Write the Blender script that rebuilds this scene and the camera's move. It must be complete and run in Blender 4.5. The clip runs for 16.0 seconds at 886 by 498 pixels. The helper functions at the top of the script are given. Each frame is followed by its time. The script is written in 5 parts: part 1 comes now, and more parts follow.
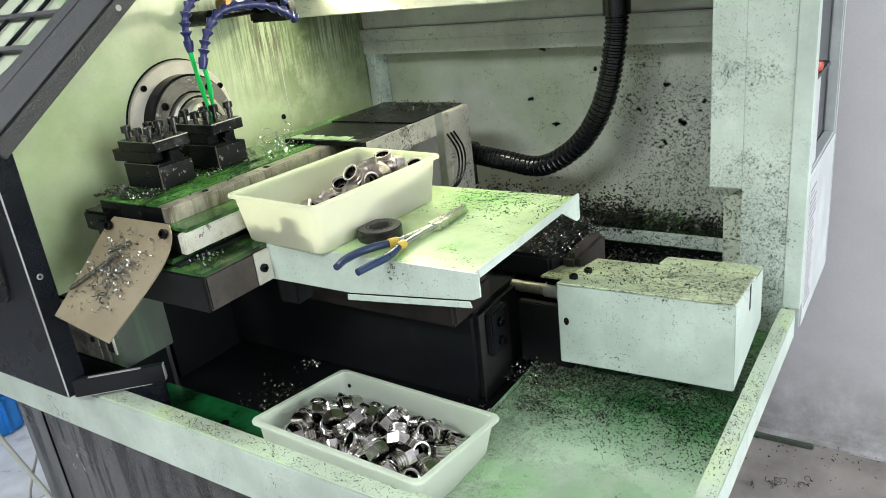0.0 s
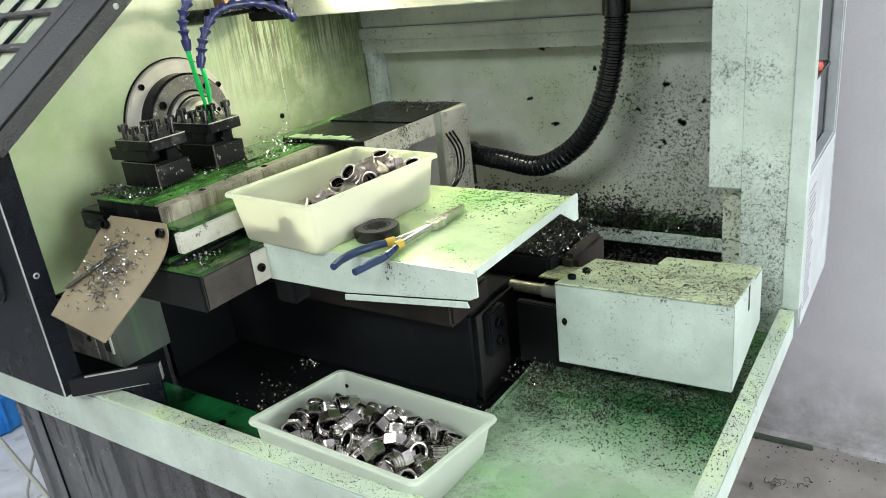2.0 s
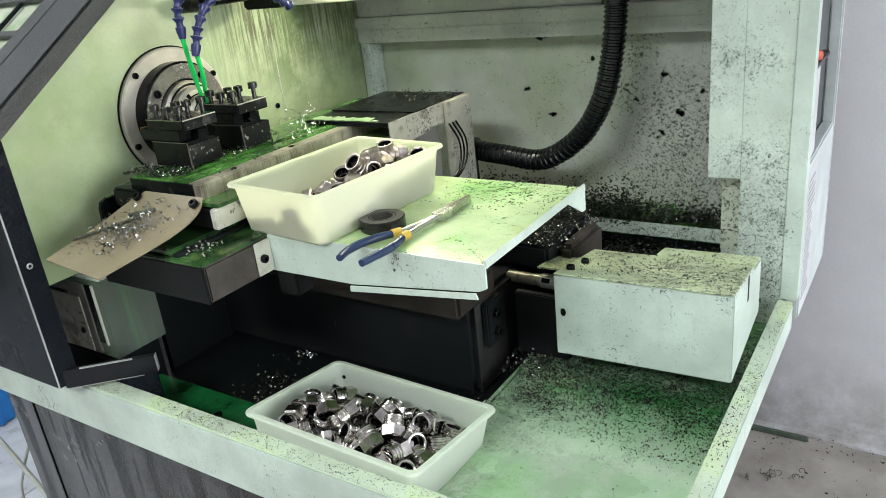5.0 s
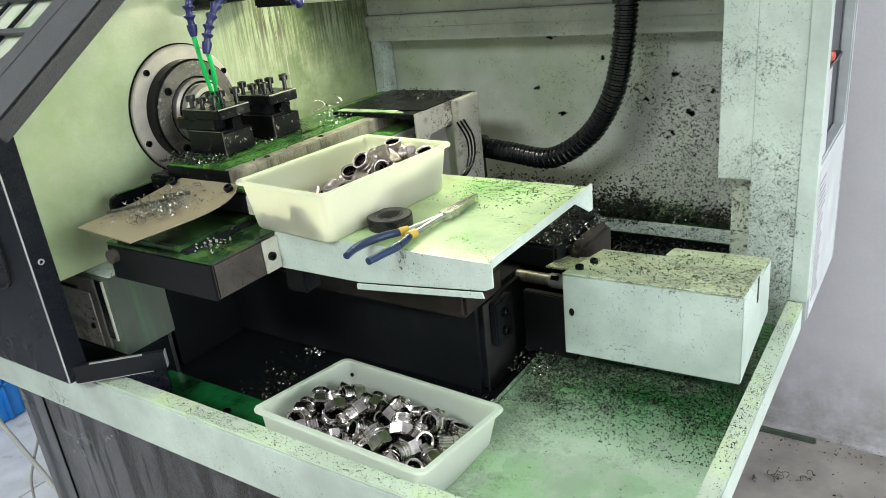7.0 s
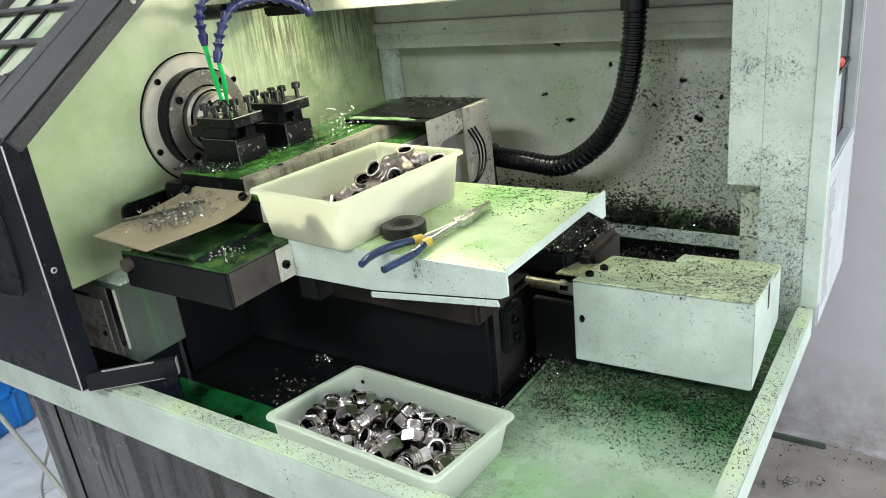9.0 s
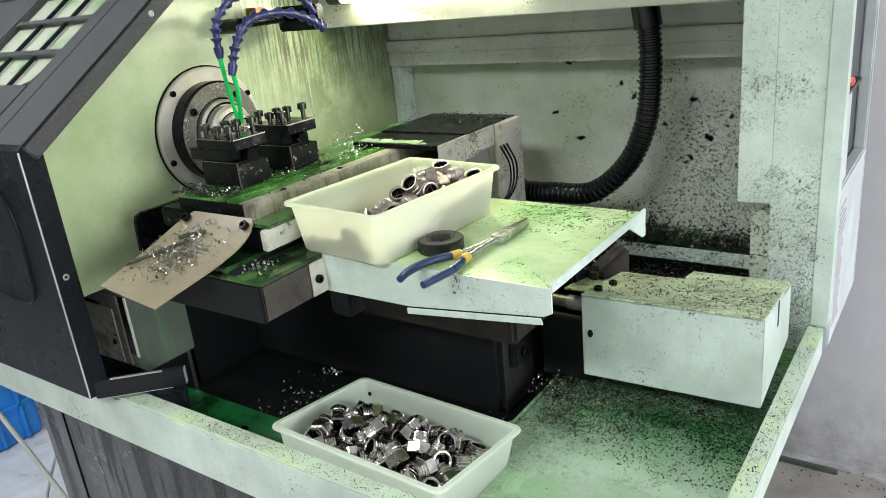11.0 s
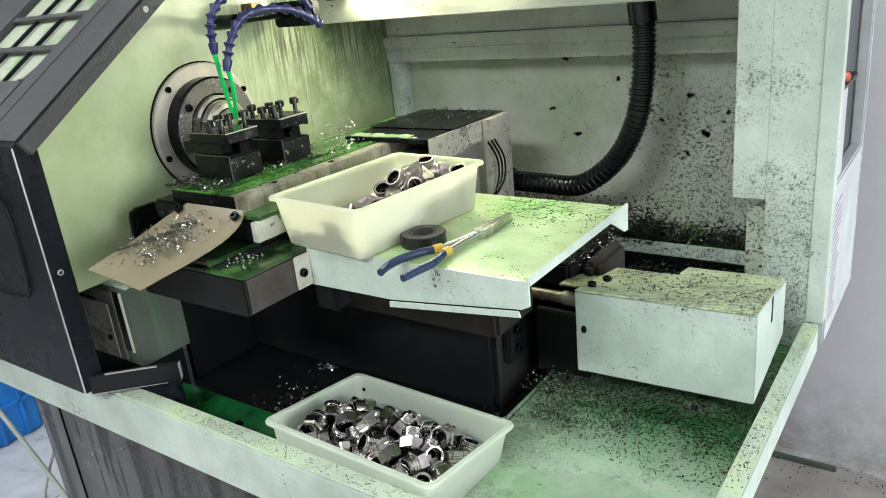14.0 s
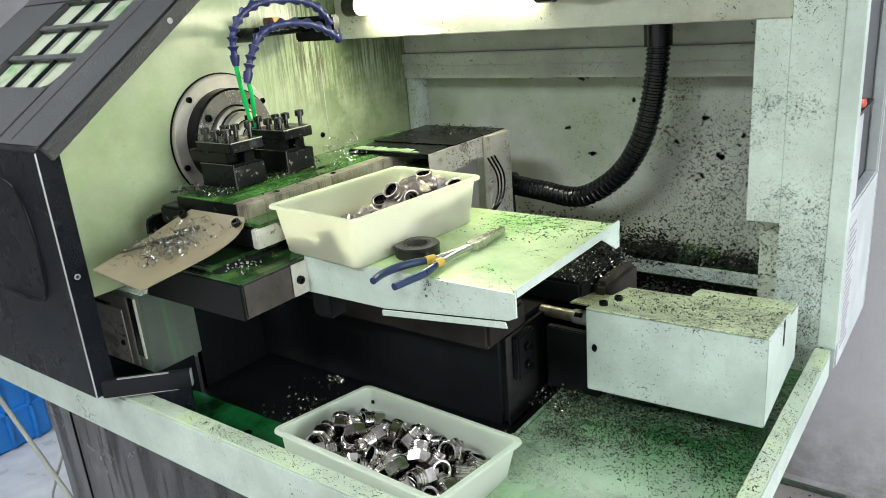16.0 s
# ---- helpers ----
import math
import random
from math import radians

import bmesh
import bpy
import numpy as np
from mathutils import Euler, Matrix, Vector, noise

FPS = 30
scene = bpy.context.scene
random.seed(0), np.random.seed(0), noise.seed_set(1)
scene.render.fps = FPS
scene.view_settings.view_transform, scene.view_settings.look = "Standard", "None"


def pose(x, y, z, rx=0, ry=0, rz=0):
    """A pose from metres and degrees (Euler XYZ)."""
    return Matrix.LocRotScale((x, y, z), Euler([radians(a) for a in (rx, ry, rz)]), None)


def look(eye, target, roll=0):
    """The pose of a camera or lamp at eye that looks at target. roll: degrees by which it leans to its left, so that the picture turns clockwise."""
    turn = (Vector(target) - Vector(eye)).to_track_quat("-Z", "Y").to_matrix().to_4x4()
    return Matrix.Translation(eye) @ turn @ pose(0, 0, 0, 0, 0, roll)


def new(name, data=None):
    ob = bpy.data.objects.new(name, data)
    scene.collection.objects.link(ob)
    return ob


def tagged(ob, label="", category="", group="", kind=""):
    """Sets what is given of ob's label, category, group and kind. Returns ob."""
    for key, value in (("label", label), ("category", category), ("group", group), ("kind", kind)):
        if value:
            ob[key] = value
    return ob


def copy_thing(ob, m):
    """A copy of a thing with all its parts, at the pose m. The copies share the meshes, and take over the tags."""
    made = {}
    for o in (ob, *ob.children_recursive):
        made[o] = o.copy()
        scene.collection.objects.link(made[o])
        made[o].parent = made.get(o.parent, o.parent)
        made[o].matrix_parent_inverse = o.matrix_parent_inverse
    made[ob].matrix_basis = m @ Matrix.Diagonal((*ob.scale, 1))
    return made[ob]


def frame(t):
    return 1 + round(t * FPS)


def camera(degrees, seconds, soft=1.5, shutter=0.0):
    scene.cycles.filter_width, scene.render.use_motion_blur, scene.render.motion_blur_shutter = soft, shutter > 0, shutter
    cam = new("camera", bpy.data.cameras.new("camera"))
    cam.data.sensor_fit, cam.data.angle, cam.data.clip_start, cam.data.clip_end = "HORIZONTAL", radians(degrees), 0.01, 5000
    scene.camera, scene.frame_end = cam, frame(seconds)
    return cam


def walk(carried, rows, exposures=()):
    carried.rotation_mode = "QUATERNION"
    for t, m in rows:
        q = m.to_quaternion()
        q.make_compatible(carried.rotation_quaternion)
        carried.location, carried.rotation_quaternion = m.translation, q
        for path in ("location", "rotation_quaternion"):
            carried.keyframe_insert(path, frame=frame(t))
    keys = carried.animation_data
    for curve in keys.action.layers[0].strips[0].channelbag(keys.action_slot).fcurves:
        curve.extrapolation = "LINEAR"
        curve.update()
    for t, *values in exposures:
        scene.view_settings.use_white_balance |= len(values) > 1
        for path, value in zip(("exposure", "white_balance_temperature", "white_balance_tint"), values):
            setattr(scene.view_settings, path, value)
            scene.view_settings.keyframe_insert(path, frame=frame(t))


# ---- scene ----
cam = camera(61.21, 16.0, soft=0.9)
# seconds, x, y, z, yaw, pitch, roll
PATH = [
    (0, -0.0000, -0.0000, 1.5500, 32.7652, -21.3357, 6.3517),
    (0.5, 0.0004, 0.0013, 1.5484, 32.7214, -21.3207, 6.3900),
    (1, 0.0018, 0.0029, 1.5480, 32.7308, -21.3924, 6.4137),
    (1.5, -0.0006, 0.0025, 1.5463, 32.7463, -21.4051, 6.2215),
    (2, 0.0010, 0.0058, 1.5481, 32.8395, -21.3474, 6.2514),
    (2.5, 0.0024, 0.0025, 1.5452, 32.6989, -21.4138, 6.1607),
    (3, 0.0070, 0.0070, 1.5390, 32.6392, -21.4735, 6.1823),
    (3.5, 0.0045, 0.0070, 1.5374, 32.3942, -21.8755, 6.0273),
    (4, -0.0027, 0.0097, 1.5427, 32.3564, -21.9660, 6.0546),
    (6.5, -0.0101, 0.0028, 1.5384, 32.8780, -21.8656, 5.8996),
    (7, -0.0103, 0.0058, 1.5434, 33.1038, -22.0140, 5.8822),
    (7.5, -0.0156, 0.0044, 1.5501, 33.2982, -21.8292, 6.0831),
    (8, -0.0169, 0.0033, 1.5511, 33.3997, -21.6719, 6.2980),
    (10.3, -0.0128, -0.0065, 1.5417, 33.58, -21.12, 5.76),
    (10.5, -0.0123, -0.0069, 1.5399, 33.8421, -20.6473, 5.7077),
    (11, -0.0108, -0.0078, 1.5364, 34.4008, -19.8346, 5.6777),
    (11.5, -0.0072, -0.0099, 1.5362, 34.9226, -19.5996, 5.6550),
    (12, -0.0008, -0.0068, 1.5255, 35.1444, -19.4936, 5.7408),
    (12.5, 0.0018, -0.0013, 1.5249, 35.0900, -19.7668, 5.7730),
    (13, 0.0008, 0.0008, 1.5277, 34.9327, -19.9545, 5.7252),
    (13.5, 0.0015, 0.0001, 1.5303, 34.7180, -20.0578, 5.7885),
    (14, 0.0021, 0.0007, 1.5322, 34.6611, -20.0179, 5.7283),
    (14.5, 0.0006, -0.0054, 1.5327, 34.6514, -19.8092, 5.5841),
    (15, 0.0021, -0.0076, 1.5316, 34.9291, -19.4525, 5.1710),
    (15.5, 0.0035, -0.0086, 1.5310, 35.4946, -18.8817, 4.6747),
    (16, 0.0041, -0.0079, 1.5316, 35.9685, -18.6061, 4.5397),
]
walk(cam, [(t, pose(x, y, z, 90 + pitch, roll, yaw)) for t, x, y, z, yaw, pitch, roll in PATH])

# ---- world and lights ----
world = bpy.data.worlds.new("world")
scene.world = world
world.use_nodes = True
wn = world.node_tree.nodes
sky = wn.new("ShaderNodeTexSky")
sky.sky_type, sky.sun_disc = "NISHITA", False
sky.sun_elevation, sky.sun_rotation = radians(40), radians(100)
world.node_tree.links.new(sky.outputs[0], wn["Background"].inputs[0])
wn["Background"].inputs[1].default_value = 0.12


def area(name, m, sx, sy, watts, color):
    data = bpy.data.lights.new(name, "AREA")
    data.shape, data.size, data.size_y, data.energy, data.color = "RECTANGLE", sx, sy, watts, color
    ob = new(name, data)
    ob.matrix_world = m
    return ob


# daylight through the workshop's side opening, the ceiling lamps and the machine's tube
area("window_light", look((3.3, 0.6, 1.7), (-0.8, 0.9, 1.0)), 2.2, 1.8, 105, (0.89, 0.955, 1.0))
area("ceiling_light_a", look((-0.6, -1.75, 3.05), (-0.6, -1.75, 0)), 1.6, 0.6, 74, (0.93, 1.0, 0.995))
area("ceiling_light_b", look((-2.6, 0.0, 3.05), (-2.6, 0.0, 0)), 1.6, 0.6, 34, (0.93, 1.0, 0.995))
area("work_light", look((-0.94, 1.268, 1.505), (-1.0, 0.95, 1.1)), 0.44, 0.03, 1.9, (1.0, 0.98, 0.70))
scene.view_settings.exposure = 0.41


# ---- materials ----
def rgb(c):
    return (*c, 1.0)


def surface(name, base, rough=0.5, metal=0.0, vary=0.12, scale=9.0, bump=0.08, fine=220.0,
            stain=None, specks=None, streak=None, trans=0.0, emit=0.0, spec=0.5, patch=None, milky=0.0):
    """A weathered surface: base colour with broad and fine variation, stains, dark chips stuck to it, run-down streaks."""
    m = bpy.data.materials.new(name)
    m.use_nodes = True
    nt = m.node_tree
    N, L = nt.nodes, nt.links
    bsdf = N["Principled BSDF"]
    tc = N.new("ShaderNodeTexCoord")

    def noise_tex(sc, detail=4.0, rgh=0.6, src=None):
        n = N.new("ShaderNodeTexNoise")
        n.inputs["Scale"].default_value, n.inputs["Detail"].default_value, n.inputs["Roughness"].default_value = sc, detail, rgh
        L.new(src if src else tc.outputs["Object"], n.inputs["Vector"])
        return n

    def ramp(fac, lo, hi):
        r = N.new("ShaderNodeMapRange")
        r.inputs["From Min"].default_value, r.inputs["From Max"].default_value = lo, hi
        L.new(fac, r.inputs["Value"])
        return r.outputs["Result"]

    def mix(fac, a, b, mode="MIX"):
        x = N.new("ShaderNodeMix")
        x.data_type, x.blend_type = "RGBA", mode
        if isinstance(fac, float):
            x.inputs["Factor"].default_value = fac
        else:
            L.new(fac, x.inputs["Factor"])
        for sock, val in ((x.inputs["A"], a), (x.inputs["B"], b)):
            if isinstance(val, tuple):
                sock.default_value = rgb(val)
            else:
                L.new(val, sock)
        return x.outputs["Result"]

    def times(a, b):
        x = N.new("ShaderNodeMath")
        x.operation = "MULTIPLY"
        L.new(a, x.inputs[0])
        if isinstance(b, float):
            x.inputs[1].default_value = b
        else:
            L.new(b, x.inputs[1])
        return x.outputs[0]

    broad = noise_tex(scale)
    grain = noise_tex(fine, 3.0, 0.7)
    dark = tuple(max(0.0, c * (1 - 2 * vary)) for c in base)
    lite = tuple(min(1.0, c * (1 + vary)) for c in base)
    col = mix(ramp(broad.outputs["Fac"], 0.3, 0.7), dark, lite)
    col = mix(times(ramp(grain.outputs["Fac"], 0.35, 0.75), 0.35), col, tuple(c * 0.75 for c in base))
    if stain:
        for color, sc, lo, hi, amount in stain:
            s = noise_tex(sc, 6.0, 0.65)
            col = mix(times(ramp(s.outputs["Fac"], lo, hi), amount), col, color)
    if streak:
        color, sc, lo, hi, amount, *where = streak
        mp = N.new("ShaderNodeMapping")
        mp.inputs["Scale"].default_value = (1.0, 1.0, 0.06)
        L.new(tc.outputs["Object"], mp.inputs["Vector"])
        s = noise_tex(sc, 5.0, 0.7, mp.outputs["Vector"])
        fac = times(ramp(s.outputs["Fac"], lo, hi), amount)
        for axis, g0, g1 in where:
            sep = N.new("ShaderNodeSeparateXYZ")
            L.new(tc.outputs["Object"], sep.inputs[0])
            fac = times(fac, ramp(sep.outputs[axis], g0, g1))
        col = mix(fac, col, color)
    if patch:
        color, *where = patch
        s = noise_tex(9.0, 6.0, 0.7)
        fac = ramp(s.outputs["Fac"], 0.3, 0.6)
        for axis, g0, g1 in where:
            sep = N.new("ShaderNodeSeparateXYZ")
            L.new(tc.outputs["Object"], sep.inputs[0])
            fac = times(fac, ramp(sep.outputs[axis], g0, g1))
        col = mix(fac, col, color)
    if specks:
        for sc, size, dens, color, *grad in specks:
            v = N.new("ShaderNodeTexVoronoi")
            v.inputs["Scale"].default_value = sc
            wob = noise_tex(sc * 0.8, 3.0, 0.7)
            bent = N.new("ShaderNodeMix")
            bent.data_type = "VECTOR"
            bent.inputs["Factor"].default_value = 0.02
            L.new(tc.outputs["Object"], bent.inputs["A"])
            L.new(wob.outputs["Color"], bent.inputs["B"])
            L.new(bent.outputs["Result"], v.inputs["Vector"])
            mask = noise_tex(7.0, 6.0, 0.75)
            lo = 0.78 - 0.6 * dens
            level = mask.outputs["Fac"]
            for axis, g0, g1, gain in grad:
                sep = N.new("ShaderNodeSeparateXYZ")
                L.new(tc.outputs["Object"], sep.inputs[0])
                gr = ramp(sep.outputs[axis], g0, g1)
                add = N.new("ShaderNodeMath")
                add.operation = "ADD"
                L.new(level, add.inputs[0])
                L.new(times(gr, gain), add.inputs[1])
                level = add.outputs[0]
            cell = N.new("ShaderNodeSeparateColor")
            L.new(v.outputs["Color"], cell.inputs[0])
            near = N.new("ShaderNodeMath")
            near.operation = "LESS_THAN"
            L.new(v.outputs["Distance"], near.inputs[0])
            L.new(times(times(ramp(level, lo, lo + 0.22), size), cell.outputs[0]), near.inputs[1])
            col = mix(near.outputs[0], col, color)
    L.new(col, bsdf.inputs["Base Color"])
    L.new(ramp(broad.outputs["Fac"], 0.2, 0.8), bsdf.inputs["Roughness"])
    rr = N.new("ShaderNodeMapRange")
    rr.inputs["To Min"].default_value, rr.inputs["To Max"].default_value = max(0.03, rough - 0.12), min(1.0, rough + 0.12)
    L.new(broad.outputs["Fac"], rr.inputs["Value"])
    L.new(rr.outputs["Result"], bsdf.inputs["Roughness"])
    bsdf.inputs["Metallic"].default_value = metal
    bsdf.inputs["Specular IOR Level"].default_value = spec
    bsdf.inputs["Transmission Weight"].default_value = trans
    if emit:
        bsdf.inputs["Emission Color"].default_value = rgb(base)
        bsdf.inputs["Emission Strength"].default_value = emit
    b = N.new("ShaderNodeBump")
    b.inputs["Strength"].default_value, b.inputs["Distance"].default_value = bump, 0.004
    L.new(grain.outputs["Fac"], b.inputs["Height"])
    L.new(b.outputs["Normal"], bsdf.inputs["Normal"])
    if milky:
        thru = N.new("ShaderNodeBsdfTranslucent")
        thru.inputs["Color"].default_value = rgb(base)
        both = N.new("ShaderNodeMixShader")
        both.inputs[0].default_value = milky
        L.new(bsdf.outputs[0], both.inputs[1])
        L.new(thru.outputs[0], both.inputs[2])
        L.new(both.outputs[0], N["Material Output"].inputs["Surface"])
    return m


BLACKISH = (0.010, 0.012, 0.010)
MINT = (0.58, 0.67, 0.59)
PAINT = surface("mint_paint", MINT, 0.42, stain=[((0.30, 0.40, 0.27), 3.0, 0.5, 0.8, 0.4)], specks=[(290.0, 0.66, 0.56, BLACKISH, (2, 1.5, 0.95, 0.16)), (120.0, 0.45, 0.45, BLACKISH)])
PAINT_CLEAN = surface("mint_paint_clean", (0.58, 0.67, 0.60), 0.4, stain=[((0.36, 0.46, 0.36), 5.0, 0.52, 0.8, 0.5)], specks=[(200.0, 0.6, 0.52, BLACKISH), (110.0, 0.32, 0.42, BLACKISH)],
                      streak=((0.36, 0.44, 0.34), 40.0, 0.55, 0.8, 0.4))
# patch: darker towards the top rear, soot and the frame's shade in one colour
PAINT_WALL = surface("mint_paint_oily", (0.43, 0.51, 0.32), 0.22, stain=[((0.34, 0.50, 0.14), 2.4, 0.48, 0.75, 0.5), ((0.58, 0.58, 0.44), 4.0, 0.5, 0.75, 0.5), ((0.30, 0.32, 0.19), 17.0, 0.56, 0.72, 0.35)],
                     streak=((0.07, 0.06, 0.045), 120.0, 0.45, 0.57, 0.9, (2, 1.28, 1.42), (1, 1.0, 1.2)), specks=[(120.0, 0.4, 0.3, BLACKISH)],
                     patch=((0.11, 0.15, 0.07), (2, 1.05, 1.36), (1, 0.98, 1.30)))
PAINT_BACK = surface("mint_paint_spattered", (0.58, 0.61, 0.54), 0.45, stain=[((0.36, 0.46, 0.24), 3.5, 0.46, 0.74, 0.7)],
                     specks=[(210.0, 0.62, 0.40, BLACKISH, (0, -0.85, -0.3, 0.30), (2, 1.35, 1.0, 0.06)), (150.0, 0.5, 0.40, BLACKISH), (85.0, 0.32, 0.38, BLACKISH)])
PAINT_TOP = surface("mint_paint_chip_strewn", (0.60, 0.69, 0.45), 0.45, stain=[((0.36, 0.40, 0.20), 8.0, 0.46, 0.72, 0.7)],
                    specks=[(290.0, 0.85, 0.72, (0.04, 0.042, 0.025)), (210.0, 0.6, 0.52, (0.03, 0.035, 0.02))])
RAIL_TOP = surface("rail_top_chip_strewn", (0.62, 0.72, 0.56), 0.35, stain=[((0.50, 0.66, 0.22), 9.0, 0.5, 0.7, 0.7)],
                   specks=[(420.0, 0.75, 0.58, (0.04, 0.045, 0.025)), (200.0, 0.5, 0.42, (0.03, 0.035, 0.02))])
# patch: deeper green by the cover, wet coolant and shadow in one colour
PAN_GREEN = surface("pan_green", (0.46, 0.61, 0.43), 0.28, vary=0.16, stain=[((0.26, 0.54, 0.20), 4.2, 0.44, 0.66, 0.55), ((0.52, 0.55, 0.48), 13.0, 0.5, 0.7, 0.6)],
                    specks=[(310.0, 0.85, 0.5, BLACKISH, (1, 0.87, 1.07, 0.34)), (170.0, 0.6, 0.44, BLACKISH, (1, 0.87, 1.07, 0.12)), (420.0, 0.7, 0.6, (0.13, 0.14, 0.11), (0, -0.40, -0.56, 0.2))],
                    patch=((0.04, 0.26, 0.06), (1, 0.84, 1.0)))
PEEL_FILM = surface("peeling_mint_film", (0.30, 0.42, 0.24), 0.3, vary=0.25, scale=30.0, stain=[((0.14, 0.30, 0.09), 12.0, 0.48, 0.66, 0.8)])
OIL_GREEN = surface("coolant_wet_green", (0.085, 0.25, 0.05), 0.12, vary=0.4, stain=[((0.010, 0.030, 0.012), 11.0, 0.44, 0.60, 0.9), ((0.22, 0.32, 0.08), 14.0, 0.58, 0.75, 0.6)])
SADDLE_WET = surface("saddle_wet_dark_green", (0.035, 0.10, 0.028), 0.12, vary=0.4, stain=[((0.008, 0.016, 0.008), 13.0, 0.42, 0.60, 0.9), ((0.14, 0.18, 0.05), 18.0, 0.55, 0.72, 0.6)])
LEDGE_GREEN = surface("coolant_pool_green", (0.012, 0.15, 0.04), 0.12, vary=0.35, scale=14.0)
PLATE_TOP = surface("plate_coolant_wet", (0.60, 0.76, 0.42), 0.22, stain=[((0.26, 0.70, 0.18), 7.0, 0.5, 0.68, 0.55), ((0.42, 0.44, 0.10), 16.0, 0.55, 0.72, 0.7)],
                    specks=[(190.0, 0.65, 0.43, (0.06, 0.06, 0.02), (1, 0.85, 1.1, 0.10), (0, -0.72, -0.5, 0.10))])
# left block's shade under the saddle is put into this dark base
SHADED_DIRTY_PAINT = surface("shaded_dirty_grey_paint", (0.09, 0.11, 0.088), 0.4, stain=[((0.07, 0.08, 0.06), 6.0, 0.5, 0.75, 0.6)], streak=((0.09, 0.16, 0.09), 24.0, 0.5, 0.62, 0.7), specks=[(150.0, 0.5, 0.4, BLACKISH)])
BLACK_DOOR = surface("black_hammered_paint", (0.004, 0.006, 0.010), 0.28, bump=1.0, fine=240.0, spec=0.2)
# door paint's brighter copy: the raised base stands for the ceiling's reflection
BLACK_LIT = surface("black_hammered_lit", (0.014, 0.015, 0.019), 0.34, bump=1.0, fine=200.0, spec=1.0)
BLACK_STEEL = surface("black_oxide_steel", (0.005, 0.0055, 0.006), 0.26, 0.0, stain=[((0.16, 0.15, 0.13), 46.0, 0.66, 0.72, 0.7)], spec=0.16)
CAST = surface("oily_cast_iron", (0.010, 0.0115, 0.013), 0.40, 0.0, stain=[((0.024, 0.021, 0.018), 14.0, 0.55, 0.8, 0.7)], specks=[(190.0, 0.5, 0.42, (0.06, 0.055, 0.05))], spec=0.25)
RUSTY = surface("worn_brown_iron", (0.095, 0.08, 0.07), 0.45, 0.2, vary=0.3, stain=[((0.03, 0.026, 0.02), 12.0, 0.45, 0.7, 0.8)], specks=[(140.0, 0.7, 0.5, BLACKISH), (260.0, 0.6, 0.5, (0.012, 0.011, 0.010))])
# the bed's iron again, lightened for the window light on its end
LIT_IRON = surface("lit_grey_iron", (0.035, 0.034, 0.032), 0.4, vary=0.3, stain=[((0.010, 0.010, 0.010), 16.0, 0.45, 0.68, 0.8)], specks=[(160.0, 0.5, 0.45, BLACKISH)], spec=0.3)
APRON = surface("oily_brown_iron", (0.040, 0.032, 0.027), 0.4, vary=0.3, stain=[((0.012, 0.011, 0.01), 12.0, 0.42, 0.65, 0.85)], spec=0.3)
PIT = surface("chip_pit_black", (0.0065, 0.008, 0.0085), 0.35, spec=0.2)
STEEL = surface("bright_steel", (0.55, 0.55, 0.53), 0.26, 1.0, vary=0.15, scale=40.0, bump=0.03)
WORN_STEEL = surface("worn_ground_steel", (0.42, 0.39, 0.31), 0.36, 0.4, vary=0.25, scale=30.0, stain=[((0.14, 0.11, 0.07), 20.0, 0.5, 0.68, 0.8)], streak=((0.12, 0.09, 0.06), 70.0, 0.52, 0.64, 0.7))
FLANGE = surface("grey_flange_steel", (0.50, 0.47, 0.40), 0.42, 0.15, vary=0.12, scale=18.0, stain=[((0.16, 0.14, 0.11), 16.0, 0.60, 0.78, 0.6)])
RING_FACE = surface("dark_ring_steel", (0.17, 0.16, 0.14), 0.35, 0.3, stain=[((0.03, 0.03, 0.026), 20.0, 0.5, 0.7, 0.7)], specks=[(260.0, 0.55, 0.62, (0.55, 0.55, 0.52))])
# base darkened as well, for the shade on the block's front plate
GREY_PEEL = surface("scraped_grey_paint", (0.16, 0.155, 0.14), 0.45, stain=[((0.07, 0.065, 0.05), 7.0, 0.52, 0.62, 0.8)], specks=[(120.0, 0.5, 0.45, BLACKISH)])
# top frame's brownish shade beside the lamp is put into its paint
SHADED_MINT = surface("shaded_mint_paint", (0.42, 0.44, 0.35), 0.5, stain=[((0.22, 0.20, 0.15), 5.0, 0.45, 0.7, 0.7)], specks=[(200.0, 0.6, 0.5, BLACKISH)])
# little light reaches the beams, so their paint is lightened instead
BEAM_PAINT = surface("lightened_beam_paint", (0.72, 0.76, 0.68), 0.45, stain=[((0.48, 0.50, 0.42), 6.0, 0.5, 0.75, 0.5)], specks=[(190.0, 0.65, 0.5, BLACKISH), (110.0, 0.35, 0.42, BLACKISH)])
GUARD_GREY = surface("grimy_grey_paint", (0.34, 0.33, 0.28), 0.5, stain=[((0.10, 0.085, 0.07), 10.0, 0.54, 0.62, 0.9)], specks=[(220.0, 0.75, 0.6, BLACKISH), (110.0, 0.5, 0.42, BLACKISH)])
SCREW_STEEL = surface("oily_screw_steel", (0.09, 0.09, 0.085), 0.25, 1.0)
PEELING = surface("peeling_white_paint", (0.58, 0.58, 0.50), 0.5, stain=[((0.08, 0.07, 0.06), 12.0, 0.61, 0.63, 0.95), ((0.40, 0.38, 0.30), 26.0, 0.5, 0.65, 0.7)], specks=[(170.0, 0.6, 0.5, BLACKISH)])
BLANK_STEEL = surface("dull_brownish_steel", (0.44, 0.385, 0.35), 0.36, 0.9, vary=0.3, scale=60.0, bump=0.05)
NUT_STEEL = surface("machined_steel", (0.56, 0.525, 0.50), 0.17, 1.0, vary=0.25, scale=60.0, bump=0.05)
